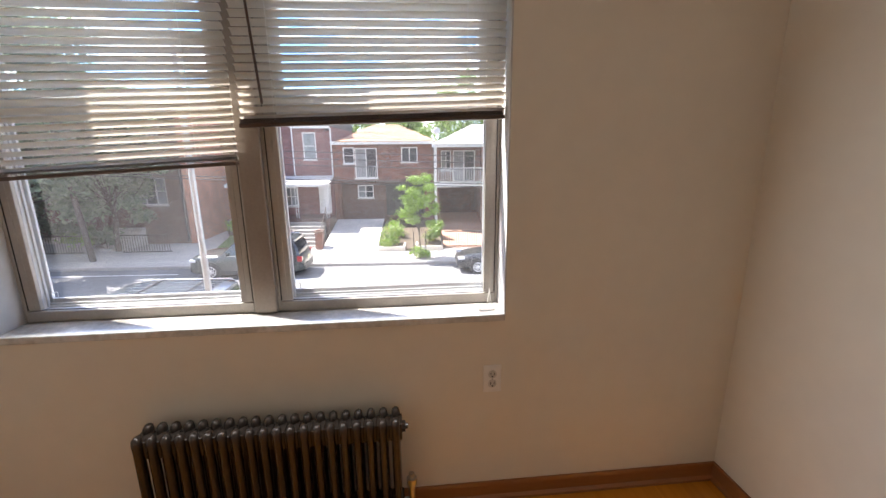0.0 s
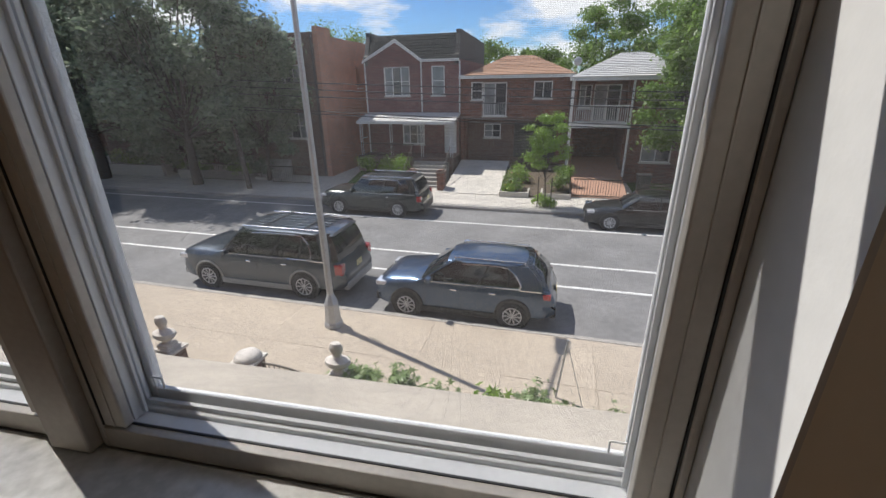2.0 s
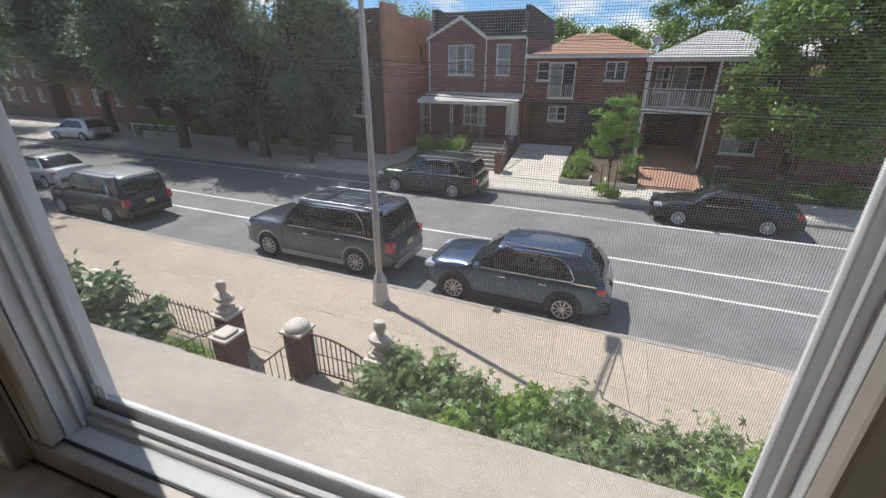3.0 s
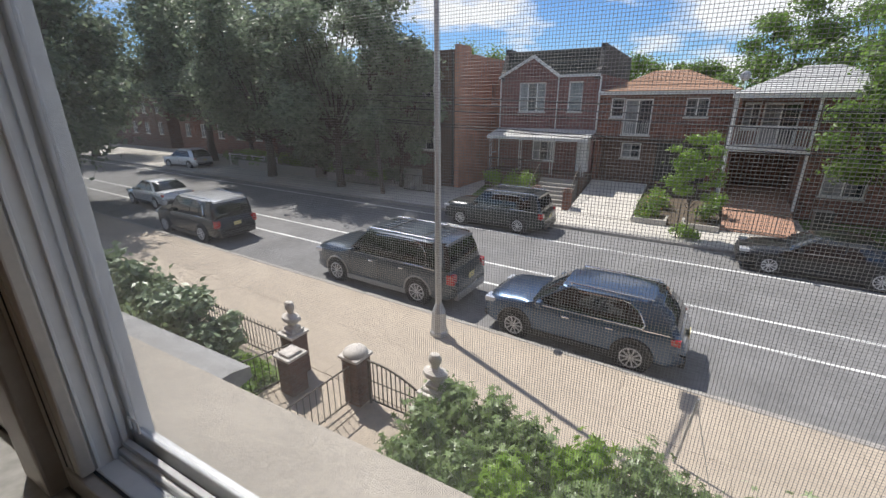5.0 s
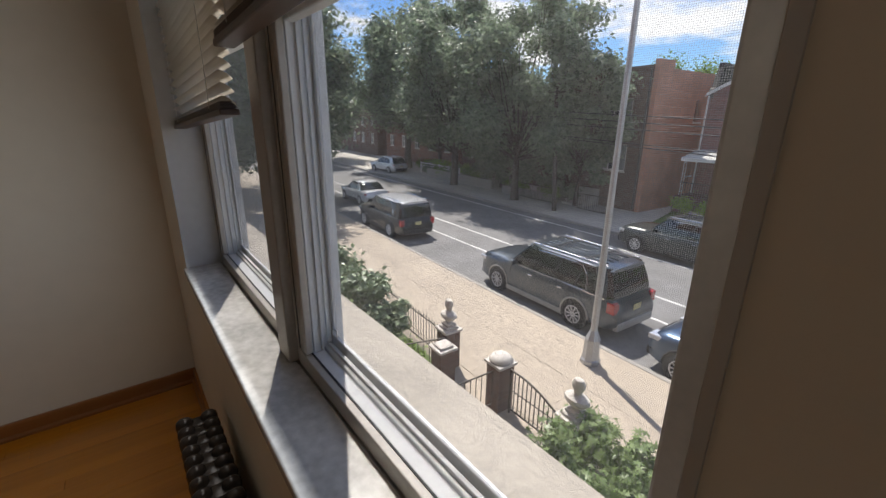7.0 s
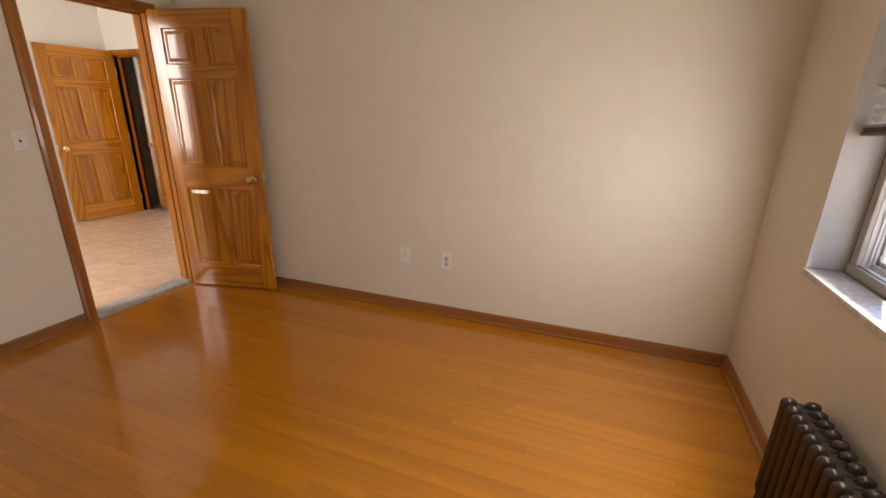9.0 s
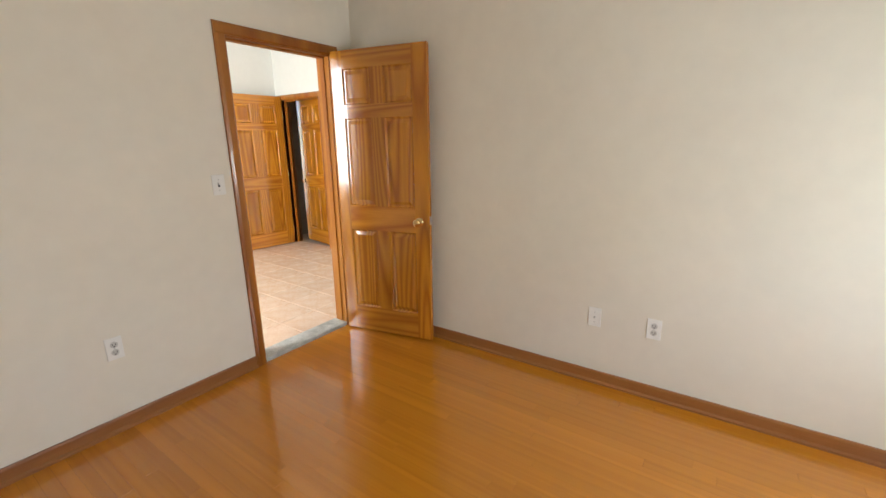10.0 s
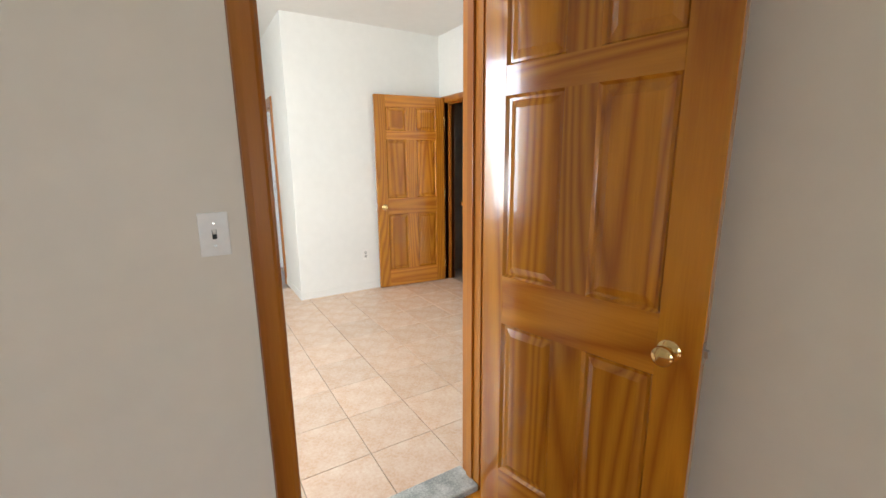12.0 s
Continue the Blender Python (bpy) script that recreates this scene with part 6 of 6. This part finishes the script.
pier(-3.45, 4.88, 0.86, "dark brick pier carrying a white bust")
bust(-3.45, 4.88, SW + 0.98, CAPST, "white stone bust on a brick pier")
pier(-6.95, 4.80, 0.92, "dark brick pier carrying a grey bust")
bust(-6.95, 4.80, SW + 1.04, CAPST, "weathered pale stone bust on a brick pier")
pier(-5.2, 4.82, 0.98, "dark brick gate pier with a rounded pale cap", "dome")
pier(-6.5, 4.35, 0.8, "low dark brick pier with a pale cap")


def iron_fence(a, b, z0, z1, label, spears=True, drop=0.0, step=0.125):
    """Wrought-iron fence from a to b (u, v), with scrolled top rail and bars."""
    a, b = Vector(a), Vector(b)
    L = (b - a).length
    f = othing("iron_fence", a.x, a.y, SW, label, "fence", "iron fences", math.degrees(math.atan2(b.y - a.y, b.x - a.x)))
    for nm, z in (("top_rail", z1), ("bottom_rail", z0)):
        bm = B()
        rod(bm, (0, 0, z), (L, 0, z - drop), 0.016, 8)
        part(nm, bm, WROUGHT, f)
    n = max(2, int(L / step))
    bm = B()
    rod(bm, (0, 0, z0 - 0.06), (0, 0, z1 + (0.05 if spears else 0)), 0.0085, 6)
    if spears:
        rod(bm, (0, 0, z1 + 0.05), (0, 0, z1 + 0.11), 0.014, 6, 0.001)
    me = finish("bar", bm, WROUGHT)
    for k in range(n + 1):
        o = new("bar", me)
        o.parent = f
        o.matrix_basis = AT((L * k / n, 0, -drop * k / n))
    return f


iron_fence((-13.5, 4.80), (-7.15, 4.80), 0.12, 0.78, "black wrought-iron fence along the sidewalk")
gate = othing("iron_gate", -4.9, 4.83, SW, "wrought-iron gate with a curved top between brick piers", "gate", turn=2.0)
for x, h in ((0.0, 1.0), (1.12, 0.72)):
    bm = B()
    box(bm, x - 0.02, x + 0.02, -0.02, 0.02, 0.03, h, 0.004)
    part("gate_stile", bm, WROUGHT, gate)
sweep = [(1.12 * k / 10, 0.97 + 0.06 * math.sin(math.pi * k / 10) - 0.27 * (k / 10) ** 1.3) for k in range(11)]
bm = B()
for (xa, za), (xb, zb_) in zip(sweep, sweep[1:]):
    rod(bm, (xa, 0, za), (xb, 0, zb_), 0.02, 8)
part("top_rail", bm, WROUGHT, gate)
bm = B()
rod(bm, (0, 0, 0.12), (1.12, 0, 0.12), 0.018, 8)
rod(bm, (0, 0, 0.55), (1.12, 0, 0.55), 0.012, 8)
part("bottom_rail", bm, WROUGHT, gate)
for k in range(1, 11):
    x = 1.12 * k / 11
    za = lerp(sweep, x)
    bm = B()
    rod(bm, (x, 0, 0.12), (x, 0, za), 0.011, 6)
    part("bar", bm, WROUGHT, gate)
iron_fence((-6.75, 4.6), (-7.3, 2.6), 0.12, 0.86, "black iron railing beside the entry path", False)
iron_fence((-5.2, 4.62), (-5.25, 2.4), 0.12, 0.86, "black iron railing beside the entry path", False)
# entry canopy over the door below
bm = B()
prism(bm, [(0.22, -1.62), (0.22, -1.40), (2.3, -1.47), (2.5, -1.52), (2.5, -1.66), (2.3, -1.7)], 0, -9.0, -4.12)
bmesh.ops.recalc_face_normals(bm, faces=bm.faces)
solid("entry_canopy", bm, mat("canopy_roofing", (0.34, 0.34, 0.335), 0.85, vary=0.12, scale=3), "flat grey roofed canopy over the entry", "canopy")
for x in (-8.8, -4.35):
    bm = B()
    rod(bm, (x, 2.3, SW - 0.03), (x, 2.3, -1.66), 0.05, 10)
    solid("canopy_post", bm, WROUGHT, "slim dark post under the entry canopy", "post", "canopy posts")
# outer face of the own house below and beside the window
bm = B()
box(bm, -14.0, -2.66, 0.1, 0.217, -4.4, 6.0)
box(bm, 1.27, 9.0, 0.1, 0.217, -4.4, 6.0)
box(bm, -2.66, 1.27, 0.1, 0.217, -4.4, -0.305)
box(bm, -2.66, 1.27, 0.1, 0.217, 2.905, 6.0)
structure("facade", bm, BRICKX, "brick facade of the house itself", "facade")

# ---- street furniture ----
lp = othing("street_lamp", -5.2, 7.70, SW, "tall galvanised street lamp post beside the kerb", "street lamp")
bm = B()
rod(bm, (0, 0, 0.75), (0, 0, 8.6), 0.082, 8, 0.05)
part("post", bm, GALV, lp)
bm = B()
lathe(bm, [(0.23, -0.02), (0.23, 0.10), (0.20, 0.14), (0.17, 0.55), (0.18, 0.62), (0.11, 0.80), (0.082, 0.86)], 8)
part("base", bm, GALV, lp)
bm = B()
rod(bm, (0, 0, 8.4), (0.05, 2.2, 8.9), 0.04, 8)
part("arm", bm, GALV, lp)
bm = B()
box(bm, -0.1, 0.2, 2.1, 2.75, 8.84, 8.98, 0.05)
part("luminaire", bm, GALV, lp)
for dz, (w_, h_) in ((2.05, (0.3, 0.45)),):
    bm = B()
    box(bm, -0.02, 0.02, 0.11, 0.13, dz - 0.3, dz + 0.3)
    part("bracket", bm, GALV, lp)

sp = othing("garden_stake", 0.22, 6.35, SW, "thin leaning metal pole beside the garden", "pole")
bm = B()
rod(bm, (-0.07, 0, -0.03), (0.05, 0.0, 1.28), 0.02, 8)
part("pole", bm, GALV, sp)
bm = B()
rod(bm, (0.05, 0, 1.2), (0.42, -0.25, 0.0), 0.006, 5)
part("guy_string", bm, GALV, sp)

up = othing("utility_pole", -17.55, 20.3, FSW, "leaning wooden utility pole", "utility pole")
bm = B()
rod(bm, (0, 0, -0.05), (-0.75, 0.1, 7.4), 0.15, 10, 0.11)
part("pole", bm, BARK, up)
bm = B()
rod(bm, (-1.3, 0.1, 7.0), (0.0, 0.1, 7.05), 0.05, 6)
part("crossarm", bm, BARK, up)
for k, (dz, sag) in enumerate(((0.0, 0.5), (-0.35, 0.55), (-0.75, 0.45), (-1.5, 0.6), (-1.65, 0.62))):
    bm = B()
    rings = []
    for i in range(25):
        t = i / 24
        z = 3.1 - 2.55 * t + dz * 0.9 - sag * math.sin(math.pi * (t * 2 % 1)) * 0.35
        rings.append([(-60 + 84 * t, 20.2 + 0.025 * math.cos(1.2566 * q), z + 0.025 * math.sin(1.2566 * q)) for q in range(5)])
    loft(bm, rings)
    solid("overhead_cable", bm, BLACKP, "thin dark overhead cable along the street", "cable", "overhead cables", m=OUT)
for a, b in ((-22.4, -19.3), (-17.2, -14.5)):
    iron4 = othing("iron_fence", a, 22.0, FSW, "black iron fence before a dark brick building", "fence", "iron fences")
    railing(iron4, 0.0, b - a, 0.0, 0.05, 1.05, 0.14, WROUGHT, "panel")
# fence before the paved drive, low walls
iron2 = othing("iron_fence", 0.75, 22.1, FSW, "low dark iron fence before a paved drive", "fence", "iron fences")
railing(iron2, 0.0, 2.3, 0.0, 0.05, 0.95, 0.13, WROUGHT, "panel")
iron3 = othing("iron_fence", 4.0, 21.9, FSW, "low dark iron fence before a lawn", "fence", "iron fences")
railing(iron3, 0.0, 3.6, 0.0, 0.05, 0.8, 0.16, WROUGHT, "panel")
for a, b, v, h in ((-24.5, -19.2, 22.1, 0.55), (-36.0, -26.0, 22.3, 0.7)):
    bm = B()
    box(bm, a, b, v, v + 0.25, FSW - 0.03, FSW + h, 0.02)
    solid("garden_wall", bm, GREYST, "low stone garden wall in tree shade", "garden wall", "garden walls", m=OUT)
wf = othing("garden_fence", -38.2, 22.9, FSW, "white slatted garden fence beyond the trees", "fence")
for z in (0.5, 0.75, 1.0):
    bm = B()
    box(bm, 0, 6.9, -0.02, 0.02, z, z + 0.1)
    part("slat", bm, TRIMW, wf)
for x in (0.0, 1.7, 3.4, 5.1, 6.8):
    bm = B()
    box(bm, x, x + 0.1, 0.02, 0.1, 0, 1.15)
    part("post", bm, TRIMW, wf)
bin_ = othing("trash_bin", 4.3, 23.4, FSW, "dark wheeled trash bin beside a drive", "trash bin")
bm = B()
prism(bm, [(-0.26, 0.0), (0.26, 0.0), (0.32, 0.95), (-0.32, 0.95)], 1, -0.3, 0.3)
bmesh.ops.recalc_face_normals(bm, faces=bm.faces)
part("body", bm, BLACKP, bin_)
bm = B()
box(bm, -0.35, 0.35, -0.34, 0.34, 0.95, 1.03, 0.02)
part("lid", bm, BLACKP, bin_)

# ---- pieces of the floors ----
bm = B()
box(bm, 0, 1, 0, 1, -0.012, 0.0)
top = [e for e in bm.edges if all(v.co.z > -0.001 for v in e.verts)]
bmesh.ops.bevel(bm, geom=top, offset=0.0007, segments=1, affect="EDGES")
PLANK = finish("plank", bm, OAK)
rnd = random.Random(4)
nrow = 59
pw = (EX - WX) / nrow
for r in range(nrow):
    y = SY
    first = True
    while y < -0.001:
        ln = rnd.uniform(0.25, 1.1) if first else rnd.choice((0.75, 0.95, 1.2, 1.5))
        first = False
        if y + ln > -0.2:
            ln = -y
        ob = new("plank", PLANK)
        ob.parent = floor
        ob.matrix_basis = Matrix.LocRotScale((WX + r * pw, y, rnd.uniform(-0.0003, 0.0)), None, (pw - 0.0004, ln - 0.0005, 1))
        y += ln

bm = B()
box(bm, 0.0015, 0.3285, 0.0015, 0.3345, KF - 0.006, KF + 0.002)
top = [e for e in bm.edges if all(v.co.z > KF for v in e.verts)]
bmesh.ops.bevel(bm, geom=top, offset=0.002, segments=1, affect="EDGES")
TILEM = finish("tile", bm, TILE)
for i in range(-6, 8):
    for j in range(-9, 2):
        x, y = -1.744 + 0.33 * i, -4.358 + 0.336 * j
        if x < KW - 0.2 or x + 0.33 > KE + 0.3 :
            continue
        if y > SY - T - 0.03:
            continue
        ob = new("tile", TILEM)
        ob.parent = kfloor
        ob.matrix_basis = AT((x, y, 0))

# ---- slabs of the sidewalks ----
rnd = random.Random(9)


def slabs(owner, u0, u1, v0, v1, nu, nv, z, material):
    bm = B()
    box(bm, 0, 1, 0, 1, -0.02, 0.0)
    me = finish("slab", bm, material)
    du, dv = (u1 - u0) / nu, (v1 - v0) / nv
    for i in range(nu):
        for j in range(nv):
            ob = new("slab", me)
            ob.parent = owner
            ob.matrix_basis = Matrix.LocRotScale((u0 + i * du, v0 + j * dv, z + rnd.uniform(-0.0015, 0.0015)), Euler((rnd.uniform(-0.001, 0.001), 0, 0)), (du - 0.006, dv - 0.006, 1))


slabs(near_walk, -36, 12, 5.05, K1 - 0.16, 26, 2, SW, CONC)
slabs(near_walk, -7.0, -5.0, 1.4, 5.04, 1, 3, SW, CONC)
slabs(far_walk, -36, 14, K2 + 0.16, 21.4, 33, 2, FSW, CONC2)
